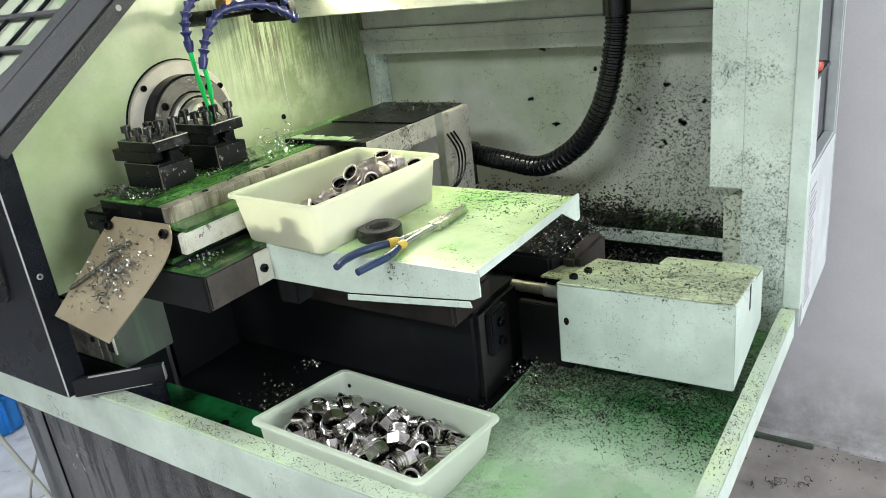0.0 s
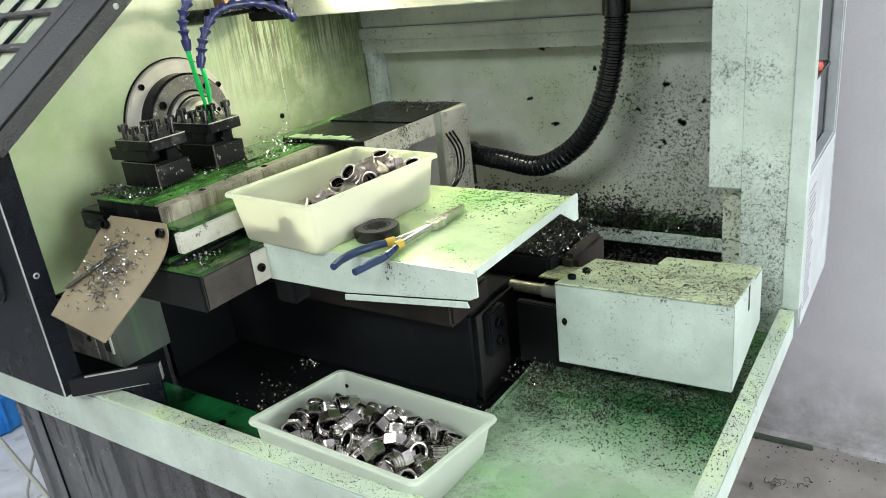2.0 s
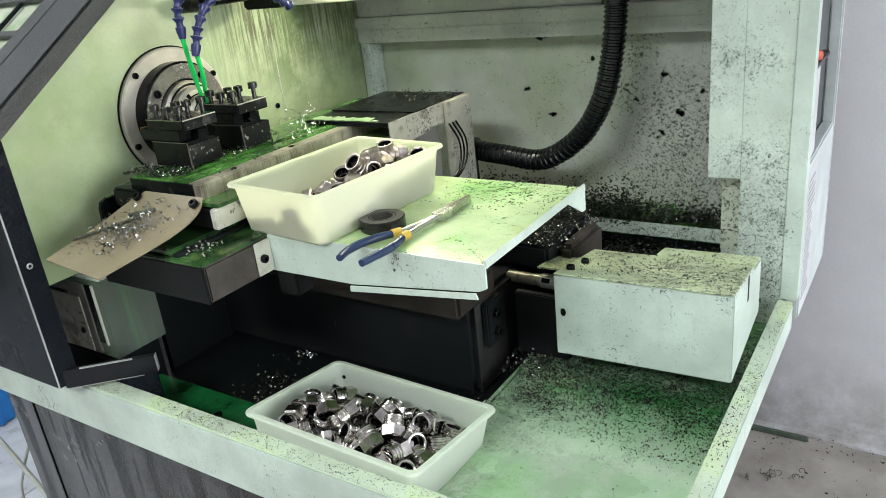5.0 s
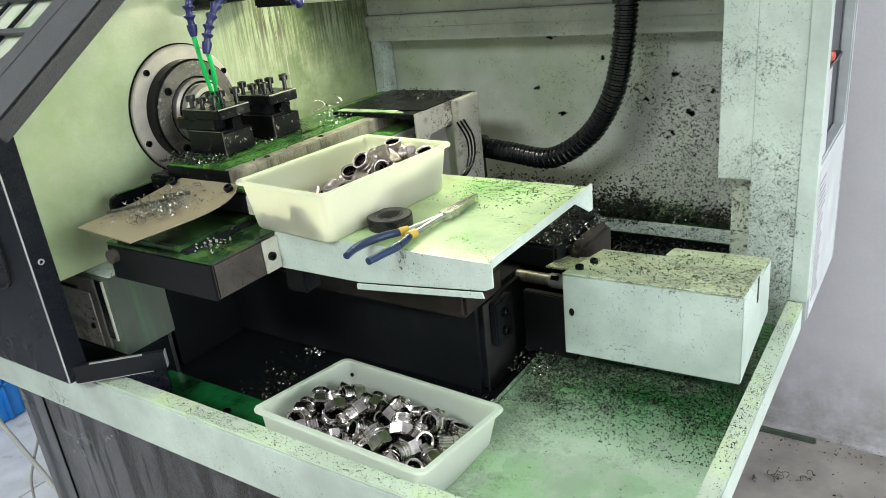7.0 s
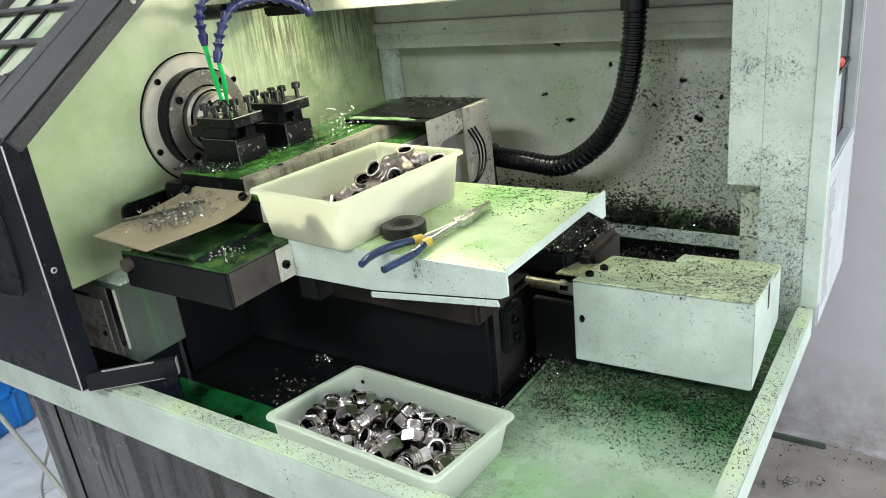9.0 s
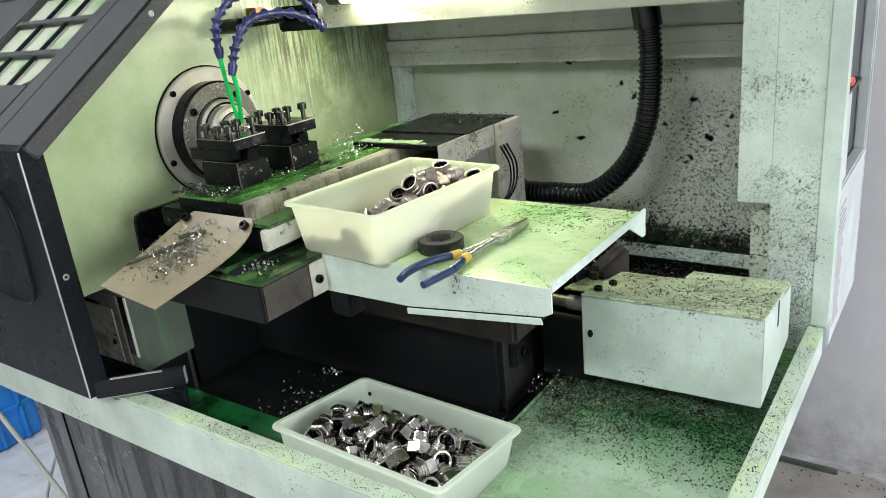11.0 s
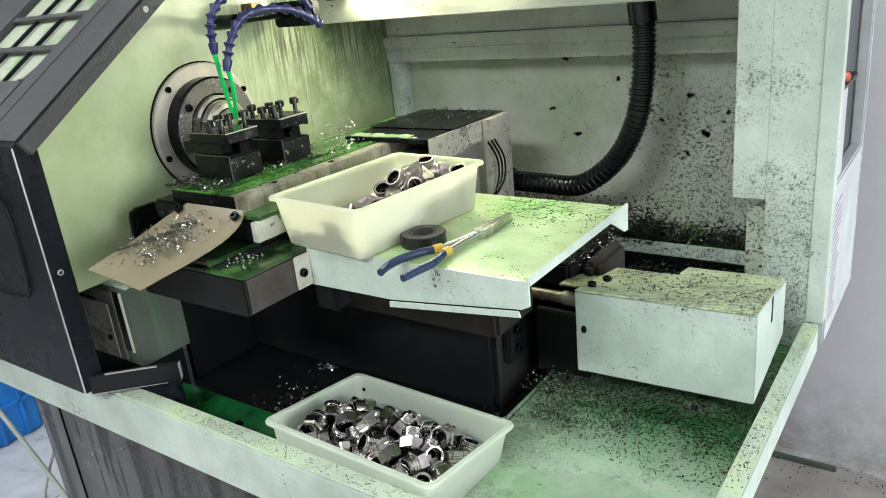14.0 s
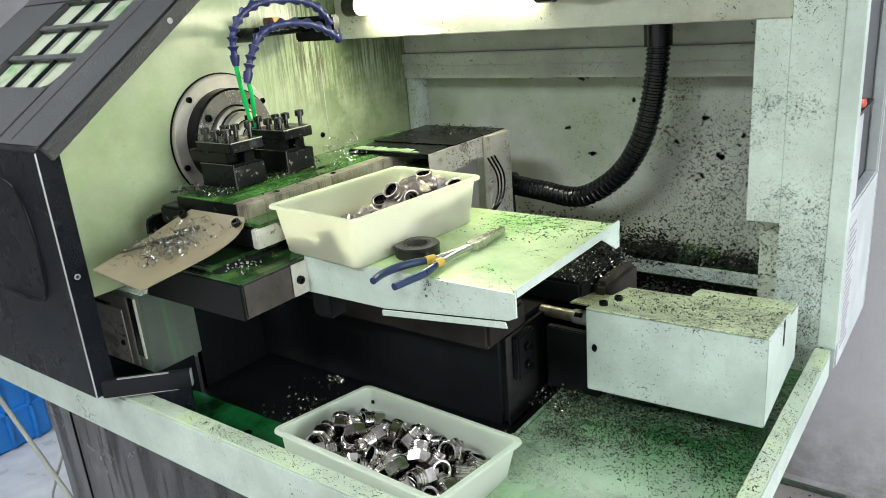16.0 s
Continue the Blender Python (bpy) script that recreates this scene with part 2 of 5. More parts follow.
BIN = surface("milky_plastic", (0.95, 0.96, 0.86), 0.36, vary=0.03, bump=0.02, milky=0.82)
# lower bin's plastic, tinted for the green light that passes through it
BIN_GREEN_LIT = surface("milky_green_lit_plastic", (0.90, 0.94, 0.86), 0.36, vary=0.03, bump=0.02, milky=0.7)
FOOT_BLACK = surface("worn_black_paint", (0.009, 0.010, 0.013), 0.4, stain=[((0.35, 0.36, 0.36), 40.0, 0.70, 0.74, 0.8)], spec=0.3)
HOSE = surface("black_corrugated_plastic", (0.007, 0.008, 0.009), 0.2, spec=0.5)
BLUE = surface("blue_plastic", (0.018, 0.022, 0.10), 0.3)
BLUE_GRIP = surface("blue_dipped_grip", (0.016, 0.034, 0.095), 0.3)
YELLOW = surface("yellow_grip_collar", (0.62, 0.42, 0.06), 0.4)
TAPE = surface("black_tape", (0.011, 0.010, 0.010), 0.25)
TAPE_CORE = surface("grey_tape_face", (0.065, 0.06, 0.055), 0.4)
CARD = surface("tan_fibre_sheet", (0.27, 0.22, 0.14), 0.4, stain=[((0.13, 0.10, 0.06), 14.0, 0.55, 0.75, 0.7)], specks=[(120.0, 0.6, 0.5, BLACKISH)])
COOLANT = surface("green_coolant", (0.02, 0.62, 0.14), 0.06, bump=0.0)
# patch: darker rightwards, wet runs and the gloss's fading both in the colour
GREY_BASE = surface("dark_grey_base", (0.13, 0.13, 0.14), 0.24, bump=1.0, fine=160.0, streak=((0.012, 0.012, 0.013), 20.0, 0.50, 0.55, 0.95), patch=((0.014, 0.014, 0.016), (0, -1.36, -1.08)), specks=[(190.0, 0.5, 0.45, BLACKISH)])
CHUCK = surface("turned_chuck_steel", (0.66, 0.62, 0.55), 0.36, 0.9, vary=0.2, scale=25.0, bump=0.06)
CHIP = surface("steel_chip", (0.62, 0.62, 0.60), 0.2, 1.0)
CHIP_DARK = surface("oily_chip", (0.012, 0.014, 0.010), 0.35, 0.1)
ROOM_WALL = surface("white_plaster", (0.67, 0.66, 0.69), 0.8, vary=0.05, scale=3.0, stain=[((0.55, 0.53, 0.53), 4.0, 0.5, 0.85, 0.6)], specks=[(70.0, 0.3, 0.33, (0.25, 0.24, 0.23))],
                    patch=((0.36, 0.34, 0.32), (2, 0.34, 0.03)))
CONCRETE = surface("concrete_floor", (0.40, 0.365, 0.33), 0.7, stain=[((0.20, 0.18, 0.16), 5.0, 0.5, 0.75, 0.6)], specks=[(90.0, 0.4, 0.38, BLACKISH)])
TILE = surface("grey_floor_tile", (0.60, 0.61, 0.64), 0.3, stain=[((0.40, 0.40, 0.41), 3.0, 0.5, 0.75, 0.5)])
LAMP = surface("lit_tube", (1.0, 0.97, 0.78), 0.4, emit=10.0)
PANE = surface("green_window_film", (0.58, 0.62, 0.48), 0.15, stain=[((0.16, 0.42, 0.14), 7.0, 0.52, 0.62, 0.85)])
CRATE = surface("blue_crate_plastic", (0.02, 0.27, 0.80), 0.4)
RED = surface("red_plastic", (0.60, 0.07, 0.03), 0.4)
WHITE_EDGE = surface("bare_worn_edge", (0.50, 0.51, 0.50), 0.35, 0.3)
CABLE = surface("grey_cable", (0.45, 0.46, 0.42), 0.5)
PANEL_WHITE = surface("white_panel_paint", (0.58, 0.62, 0.62), 0.45, stain=[((0.46, 0.49, 0.48), 6.0, 0.5, 0.75, 0.5)], specks=[(120.0, 0.3, 0.35, (0.2, 0.2, 0.19))])
POCKET = surface("dark_grey_pocket", (0.075, 0.08, 0.085), 0.5)
DECAL = surface("decal_white", (0.60, 0.61, 0.63), 0.4)
BAR_GREY = surface("print_grey", (0.40, 0.40, 0.41), 0.5)
BRASS = surface("dull_brass", (0.22, 0.12, 0.05), 0.4, 0.8)
WORN_BLACK = surface("chipped_black_oxide", (0.006, 0.0065, 0.007), 0.3, stain=[((0.26, 0.24, 0.22), 95.0, 0.60, 0.63, 0.9), ((0.10, 0.10, 0.095), 18.0, 0.55, 0.7, 0.7)], spec=0.35)
SWARF = surface("dull_steel_swarf", (0.32, 0.32, 0.30), 0.3, 1.0)
TWINE = surface("coiled_swarf", (0.16, 0.16, 0.13), 0.35, 0.7)


# ---- mesh tools ----
def box(bm, x0, x1, y0, y1, z0, z1, bevel=0.0, m=None, segs=2):
    made = bmesh.ops.create_cube(bm, size=1.0)
    vs = made["verts"]
    for v in vs:
        v.co = Vector((x0 + (v.co.x + 0.5) * (x1 - x0), y0 + (v.co.y + 0.5) * (y1 - y0), z0 + (v.co.z + 0.5) * (z1 - z0)))
    if bevel:
        edges = {e for v in vs for e in v.link_edges}
        out = bmesh.ops.bevel(bm, geom=list(edges), offset=bevel, segments=segs, affect="EDGES")
        vs = list({v for f in out["faces"] for v in f.verts} | {v for v in vs if v.is_valid})
    if m:
        for v in vs:
            v.co = m @ v.co
    return vs


def prism(bm, pts, axis, a, b):
    """A solid of the outline pts (two coordinates) drawn out along axis from a to b."""
    def at(p, d):
        return {"x": (d, p[0], p[1]), "y": (p[0], d, p[1]), "z": (p[0], p[1], d)}[axis]
    lo = [bm.verts.new(at(p, a)) for p in pts]
    hi = [bm.verts.new(at(p, b)) for p in pts]
    n = len(pts)
    fs = [bm.faces.new(lo), bm.faces.new(hi)]
    for i in range(n):
        fs.append(bm.faces.new((lo[i], lo[(i + 1) % n], hi[(i + 1) % n], hi[i])))
    bmesh.ops.recalc_face_normals(bm, faces=fs)
    return lo + hi


def turned(bm, profile, m, segs=32, close=False):
    """A body of revolution round m's z axis: profile rows are (radius, height)."""
    rings = []
    for r, h in profile:
        if r < 1e-6:
            rings.append([bm.verts.new(m @ Vector((0, 0, h)))])
        else:
            rings.append([bm.verts.new(m @ Vector((r * math.cos(2 * math.pi * k / segs), r * math.sin(2 * math.pi * k / segs), h))) for k in range(segs)])
    pairs = list(zip(rings, rings[1:])) + ([(rings[-1], rings[0])] if close else [])
    fs = []
    for a, b in pairs:
        for k in range(segs):
            j = (k + 1) % segs
            if len(a) == 1 and len(b) > 1:
                fs.append(bm.faces.new((a[0], b[k], b[j])))
            elif len(b) == 1 and len(a) > 1:
                fs.append(bm.faces.new((a[k], a[j], b[0])))
            elif len(a) > 1:
                fs.append(bm.faces.new((a[k], a[j], b[j], b[k])))
    bmesh.ops.recalc_face_normals(bm, faces=fs)


def rod(bm, p0, p1, r, segs=14):
    p0, p1 = Vector(p0), Vector(p1)
    d = p1 - p0
    m = Matrix.Translation(p0) @ d.to_track_quat("Z", "Y").to_matrix().to_4x4()
    turned(bm, [(0, 0), (r, 0), (r, d.length), (0, d.length)], m, segs)


def curve_points(ctrl, n):
    """A smooth line through the control points."""
    ctrl = [Vector(c) for c in ctrl]
    pts = [2 * ctrl[0] - ctrl[1]] + ctrl + [2 * ctrl[-1] - ctrl[-2]]
    out = []
    spans = len(ctrl) - 1
    for i in range(n + 1):
        u = i / n * spans
        k = min(int(u), spans - 1)
        u -= k
        a, b, c, d = pts[k:k + 4]
        out.append(0.5 * (2 * b + (c - a) * u + (2 * a - 5 * b + 4 * c - d) * u * u + (3 * b - a - 3 * c + d) * u ** 3))
    return out


def tube(bm, pts, radius, segs=12):
    """A tube along pts; radius is a number or a function of the share of the way."""
    rings = []
    side = None
    for i, p in enumerate(pts):
        t = (pts[min(i + 1, len(pts) - 1)] - pts[max(i - 1, 0)]).normalized()
        if side is None:
            side = t.orthogonal().normalized()
        side = (side - t * side.dot(t)).normalized()
        up = t.cross(side)
        r = radius(i / (len(pts) - 1)) if callable(radius) else radius
        rings.append([bm.verts.new(p + r * (math.cos(2 * math.pi * k / segs) * side + math.sin(2 * math.pi * k / segs) * up)) for k in range(segs)])
    fs = []
    for a, b in zip(rings, rings[1:]):
        for k in range(segs):
            fs.append(bm.faces.new((a[k], a[(k + 1) % segs], b[(k + 1) % segs], b[k])))
    fs += [bm.faces.new(rings[0]), bm.faces.new(rings[-1])]
    bmesh.ops.recalc_face_normals(bm, faces=fs)


def sheet(bm, grid, thick):
    """A sheet of the given thickness over a grid of points."""
    vs = [[bm.verts.new(p) for p in row] for row in grid]
    fs = []
    for i in range(len(vs) - 1):
        for j in range(len(vs[0]) - 1):
            fs.append(bm.faces.new((vs[i][j], vs[i + 1][j], vs[i + 1][j + 1], vs[i][j + 1])))
    bmesh.ops.recalc_face_normals(bm, faces=fs)
    bmesh.ops.solidify(bm, geom=fs, thickness=thick)


def mesh_of(name, bm, material, smooth=35):
    me = bpy.data.meshes.new(name)
    bm.to_mesh(me)
    bm.free()
    me.materials.append(material)
    if smooth:
        me.shade_smooth()
        me.set_sharp_from_angle(angle=radians(smooth))
    return me


def part(name, bm, material, parent, label="", smooth=35):
    ob = new(name, mesh_of(name, bm, material, smooth))
    ob.parent = parent
    return tagged(ob, label)


def thing(name, label, category, group="", kind=""):
    return tagged(new(name), label, category, group, kind)


def solid(name, bm, material, label, category, group="", kind="", smooth=35):
    return tagged(new(name, mesh_of(name, bm, material, smooth)), label, category, group, kind)


def one(*args, **kw):
    bm = bmesh.new()
    box(bm, *args, **kw)
    return bm


def bolt_head(bm, m, r=0.0075, h=0.009):
    """A socket cap screw's head on m's xy plane."""
    turned(bm, [(0, 0), (r, 0), (r, h - 0.001), (r - 0.001, h), (r * 0.55, h), (r * 0.5, h - 0.004), (0, h - 0.004)], m, 14)


def chips(name, spots, count, size, material, label, seed, category="metal chips"):
    """Loose turnings: small bent slivers strewn over spots (x0, x1, y0, y1, z, spread)."""
    rnd = random.Random(seed)
    verts, faces = [], []
    for _ in range(count):
        x0, x1, y0, y1, z, hgt = rnd.choice(spots)
        p = Vector((rnd.uniform(x0, x1), rnd.uniform(y0, y1), z + abs(rnd.gauss(0, hgt))))
        q = Euler((rnd.uniform(-0.7, 0.7), rnd.uniform(-0.7, 0.7), rnd.uniform(0, 6.28))).to_matrix()
        ln, wd = size * rnd.uniform(0.5, 1.6), size * rnd.uniform(0.15, 0.4)
        cv = size * rnd.uniform(0.1, 0.5)
        k = len(verts)
        for a, b, c in ((-ln / 2, -wd, 0), (-ln / 2, wd, 0), (0, -wd, cv), (0, wd, cv), (ln / 2, -wd, 0), (ln / 2, wd, 0)):
            verts.append(p + q @ Vector((a, b, c)))
        faces += [(k, k + 1, k + 3, k + 2), (k + 2, k + 3, k + 5, k + 4)]
    me = bpy.data.meshes.new(name)
    me.from_pydata([tuple(v) for v in verts], [], faces)
    me.materials.append(material)
    return tagged(new(name, me), label, category, kind="stuff")


def stuck_chips(name, origin, along, across, count, size, material, label, seed, lean=(1.0, 1.0)):
    """Slivers stuck flat on the face origin + u * along + v * across, denser towards u = 1 and v = 1 as lean grows."""
    rnd = random.Random(seed)
    o, a, b = Vector(origin), Vector(along), Vector(across)
    ea, eb = a.normalized(), b.normalized()
    nrm = ea.cross(eb)
    verts, faces = [], []
    while len(faces) < count:
        u, v = rnd.random() ** (1 / lean[0]), rnd.random() ** (1 / lean[1])
        p = o + a * u + b * v
        if noise.noise(p * 14.0 + Vector((seed, 0, 0))) < rnd.uniform(-0.6, 0.35):
            continue
        t = rnd.uniform(0, 6.28)
        d, e = ea * math.cos(t) + eb * math.sin(t), eb * math.cos(t) - ea * math.sin(t)
        ln, wd, up = size * rnd.uniform(0.35, 1.0) * rnd.choice((1, 1, 1, 1.6)), size * rnd.uniform(0.2, 0.5), nrm * size * rnd.uniform(0.1, 0.35)
        k = len(verts)
        verts += [p - d * ln / 2, p - e * wd / 2 + up, p + d * ln / 2, p + e * wd / 2 + up * 0.6]
        faces.append((k, k + 1, k + 2, k + 3))
    me = bpy.data.meshes.new(name)
    me.from_pydata([tuple(v) for v in verts], [], faces)
    me.materials.append(material)
    return tagged(new(name, me), label, "metal chips", kind="stuff")


# ---- the workshop ----
solid("floor", one(-7, 4, -4, 2.25, -0.1, 0.0), CONCRETE, "grey stained concrete workshop floor", "floor", kind="structure")
solid("wall_back", one(-7, 4, 2.22, 2.4, 0, 3.2), ROOM_WALL, "white plastered workshop wall with scuffs", "wall", kind="structure")
solid("wall_left", one(-7.2, -7, -4, 2.22, 0, 3.2), ROOM_WALL, "white plastered workshop wall", "wall", kind="structure")
solid("wall_front", one(-7, 4, -4.2, -4, 0, 3.2), ROOM_WALL, "white plastered workshop wall", "wall", kind="structure")
bm = bmesh.new()
box(bm, 4, 4.2, -4, -1.2, 0, 3.2)
box(bm, 4, 4.2, 2.0, 2.4, 0, 3.2)
box(bm, 4, 4.2, -1.2, 2.0, 2.7, 3.2)
box(bm, 4, 4.2, -1.2, 2.0, 0, 0.7)
solid("wall_right", bm, ROOM_WALL, "white plastered workshop wall with a window opening", "wall", kind="structure")
solid("ceiling", one(-7.2, 4.2, -4.2, 2.4, 3.2, 3.3), ROOM_WALL, "plain white workshop ceiling", "ceiling", kind="structure")

# tiled patch of the floor beside the machine
tiled = tagged(new("tiled_floor", mesh_of("tiled_floor", one(-4.2, -1.62, -0.6, 2.2, 0.0, 0.004), CONCRETE)), "light grey floor tiles beside the lathe", "floor", kind="structure")
tile_mesh = mesh_of("tile", one(-0.297, 0.297, -0.297, 0.297, 0.004, 0.012, bevel=0.002, segs=1), TILE)
for i in range(4):
    for j in range(4):
        t_ = new("tile", tile_mesh)
        t_.parent = tiled
        t_.location = (-3.9 + 0.6 * i, -0.3 + 0.6 * j, 0)

crate = thing("plastic_crate", "bright blue plastic crate on the tiled floor", "crate")
part("shell", one(-3.5, -2.9, 0.55, 1.12, 0.012, 0.36, bevel=0.01), CRATE, crate)
part("rim", one(-3.52, -2.885, 0.53, 1.135, 0.33, 0.37, bevel=0.006), CRATE, crate)
for k in range(6):
    part("rib", one(-2.90, -2.886, 0.60 + 0.09 * k, 0.615 + 0.09 * k, 0.02, 0.33, bevel=0.003), CRATE, crate)
part("rib", one(-2.90, -2.886, 0.55, 1.12, 0.16, 0.175, bevel=0.003), CRATE, crate)

cord = thing("floor_cable", "pale grey cable hanging down beside the lathe", "cable")
bm = bmesh.new()
tube(bm, curve_points([(-2.3, 0.66, 0.90), (-2.12, 0.66, 0.745), (-1.979, 0.66, 0.634), (-1.839, 0.66, 0.524), (-1.72, 0.66, 0.425), (-1.65, 0.66, 0.34), (-1.63, 0.65, 0.18), (-1.70, 0.64, 0.018)], 60), 0.006, 10)
part("sheath", bm, CABLE, cord)
cord = thing("floor_cable", "thin pale cable beside the lathe's base", "cable")
bm = bmesh.new()
tube(bm, curve_points([(-1.60, 0.67, 0.72), (-1.66, 0.67, 0.65), (-1.73, 0.67, 0.555), (-1.82, 0.67, 0.440), (-1.87, 0.67, 0.36), (-1.91, 0.67, 0.2), (-1.95, 0.67, 0.018)], 40), 0.0035, 8)
part("sheath", bm, CABLE, cord)

bar = thing("metal_strip", "flat grey metal bar lying along the wall's foot", "metal bar")
part("bar", one(-0.70, -0.222, 2.164, 2.182, 0.0, 0.014, bevel=0.003), SHADED_DIRTY_PAINT, bar)
skirt = solid("baseboard", one(-2, 4, 2.19, 2.22, 0, 0.008), ROOM_WALL, "crumbled plaster edge along the wall's foot", "baseboard", kind="structure")
chips("floor_swarf", [(-0.42, 0.1, 1.9, 2.17, 0.002, 0.002), (-0.6, 0.1, 2.13, 2.2, 0.002, 0.003)], 130, 0.006, CHIP_DARK, "small dark chips lying on the floor", 3)
curls = bmesh.new()
rnd = random.Random(17)
for cx, cy, n in ((-0.294, 1.961, 7), (-0.233, 2.005, 3), (-0.34, 1.93, 2)):
    for _ in range(n):
        c = Vector((cx + rnd.gauss(0, 0.011), cy + rnd.gauss(0, 0.014), 0.009))
        q = Euler((rnd.uniform(0, 6), rnd.uniform(0, 6), rnd.uniform(0, 6))).to_matrix()
        tube(curls, [c + q @ Vector((0.006 * math.cos(a / 3), 0.006 * math.sin(a / 3), 0.0009 * a)) for a in range(-9, 10)], 0.0011, 5)
solid("floor_curls", curls, TWINE, "curled steel turnings lying on the floor", "metal chips", kind="stuff")

# ---- the lathe's housing ----
XL = -1.265
lathe = thing("lathe", "mint green sheet-metal lathe housing, stained with coolant and chips", "lathe")
front = part("front_rail", one(-2.1, -0.180, 0.585, 0.615, 0.803, 0.896, bevel=0.003), PAINT_CLEAN, lathe)
part("rail_top", one(-1.21, -0.1805, 0.586, 0.619, 0.896, 0.90, bevel=0.0015), RAIL_TOP, front, "rail top strewn with chips")
side = part("side_rail", one(-0.206, -0.180, 0.6155, 1.31, 0.846, 0.896, bevel=0.003), PAINT_CLEAN, lathe)
part("rail_top", one(-0.2055, -0.1805, 0.6195, 1.309, 0.896, 0.90, bevel=0.0015), RAIL_TOP, side, "rail top strewn with chips")
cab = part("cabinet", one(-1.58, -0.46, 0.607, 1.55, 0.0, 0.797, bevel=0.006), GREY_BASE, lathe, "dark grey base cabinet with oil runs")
part("seam", one(-1.475, -1.472, 0.603, 0.607, 0.0, 0.795), BLACK_STEEL, cab)

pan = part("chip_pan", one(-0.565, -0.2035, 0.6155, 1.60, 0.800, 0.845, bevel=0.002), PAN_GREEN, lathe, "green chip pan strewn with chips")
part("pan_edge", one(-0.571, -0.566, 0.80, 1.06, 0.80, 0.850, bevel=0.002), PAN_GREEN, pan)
pit = part("pit", one(-1.40, -0.572, 0.6155, 1.60, 0.798, 0.805), PIT, lathe, "black pit floor")
part("ledge", one(-1.25, -0.572, 0.6155, 0.745, 0.8055, 0.828, bevel=0.002), LEDGE_GREEN, pit, "coolant-wet green ledge")
for x, y in ((-1.0, 0.69), (-0.955, 0.64)):
    bm = bmesh.new()
    bolt_head(bm, pose(x, y, 0.828), 0.007, 0.004)
    part("screw", bm, BLACK_STEEL, pit)

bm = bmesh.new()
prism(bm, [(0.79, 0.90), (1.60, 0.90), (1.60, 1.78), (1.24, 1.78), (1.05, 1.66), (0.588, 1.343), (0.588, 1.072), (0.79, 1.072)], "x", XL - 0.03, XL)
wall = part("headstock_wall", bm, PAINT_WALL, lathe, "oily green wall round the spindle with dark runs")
for y, z in ((1.222, 1.25),):
    bm = bmesh.new()
    bolt_head(bm, Matrix.Translation((XL, y, z)) @ pose(0, 0, 0, 0, 90, 0), 0.006, 0.004)
    part("screw", bm, BLACK_STEEL, wall)
part("seam", one(XL, XL + 0.0008, 1.243, 1.2455, 1.20, 1.45), GUARD_GREY, wall)
# black panel added in front of the green wall, below the saddle
part("pit_wall", one(XL + 0.0005, XL + 0.014, 0.79, 1.50, 0.8055, 1.085), PIT, lathe, "black panel over the lower wall")

top = part("top_frame", one(XL + 0.001, -0.279, 1.31, 1.335, 1.457, 1.80, bevel=0.002), SHADED_MINT, lathe)
part("lower_lip", one(XL + 0.001, -0.334, 1.335, 1.36, 1.457, 1.461), PAINT, top)
part("side_strip", one(-0.333, -0.2789, 1.3105, 1.335, 1.118, 1.4565, bevel=0.001), PAINT, lathe)
col = part("column", one(-0.2787, -0.2029, 1.313, 1.40, 0.846, 1.80, bevel=0.0008), PAINT, lathe)
ret = part("column_side", one(-0.2027, -0.175, 1.3115, 1.345, 0.9005, 1.80, bevel=0.0012), PAINT_CLEAN, lathe)
# the outer side panel, with a pocket cut into it
sidep = part("side_panel", one(-0.199, -0.176, 1.3455, 1.650, 0.847, 1.14, bevel=0.003), PANEL_WHITE, lathe, "white outer side panel")
part("panel_rear", one(-0.199, -0.176, 1.6505, 1.664, 0.847, 1.80, bevel=0.003), PANEL_WHITE, lathe)
part("pocket_back", one(-0.2022, -0.1995, 1.346, 1.662, 1.0905, 1.80), POCKET, lathe, "dark grey pocket in the side panel")
for k in range(22):
    bm = one(-0.1755, -0.1748, 1.362, 1.362 + random.uniform(0.03, 0.075), 0.88 + 0.0105 * k, 0.8845 + 0.0105 * k)
    part("text_bar", bm, BAR_GREY, sidep)
inst = part("notice", one(-0.1765, -0.1755, 1.352, 1.45, 0.87, 1.125), DECAL, sidep, "white notice with unreadable lines")
part("inner_post", one(-0.318, -0.279, 1.355, 1.37, 0.95, 1.2), PAINT_BACK, lathe)

device = thing("control_box", "black and white box with a red knob in the side pocket", "control box")
part("case", one(-0.1993, -0.180, 1.352, 1.425, 1.1405, 1.295, bevel=0.003), DECAL, device)
part("lid", one(-0.1993, -0.176, 1.350, 1.50, 1.2952, 1.305, bevel=0.002), BLACK_STEEL, device)
bm = bmesh.new()
turned(bm, [(0, 0), (0.012, 0), (0.014, 0.006), (0.012, 0.014), (0, 0.016)], pose(-0.188, 1.40, 1.305), 16)
part("knob", bm, RED, device)

back = part("back_panel", one(XL, -0.2205, 1.601, 1.62, 0.86, 1.80), PAINT_BACK, lathe, "rear wall spattered with black chips")
part("upper_beam", one(XL, -0.2205, 1.54, 1.60, 1.338, 1.372, bevel=0.003), BEAM_PAINT, lathe)
part("upper_beam", one(XL, -0.2205, 1.535, 1.60, 1.3725, 1.40, bevel=0.003), BEAM_PAINT, lathe)
part("upper_beam", one(XL, -0.2205, 1.55, 1.60, 1.4005, 1.50, bevel=0.003), BEAM_PAINT, lathe)
part("corner_post", one(XL + 0.001, XL + 0.03, 1.545, 1.60, 0.9, 1.337, bevel=0.003), PAINT, lathe)
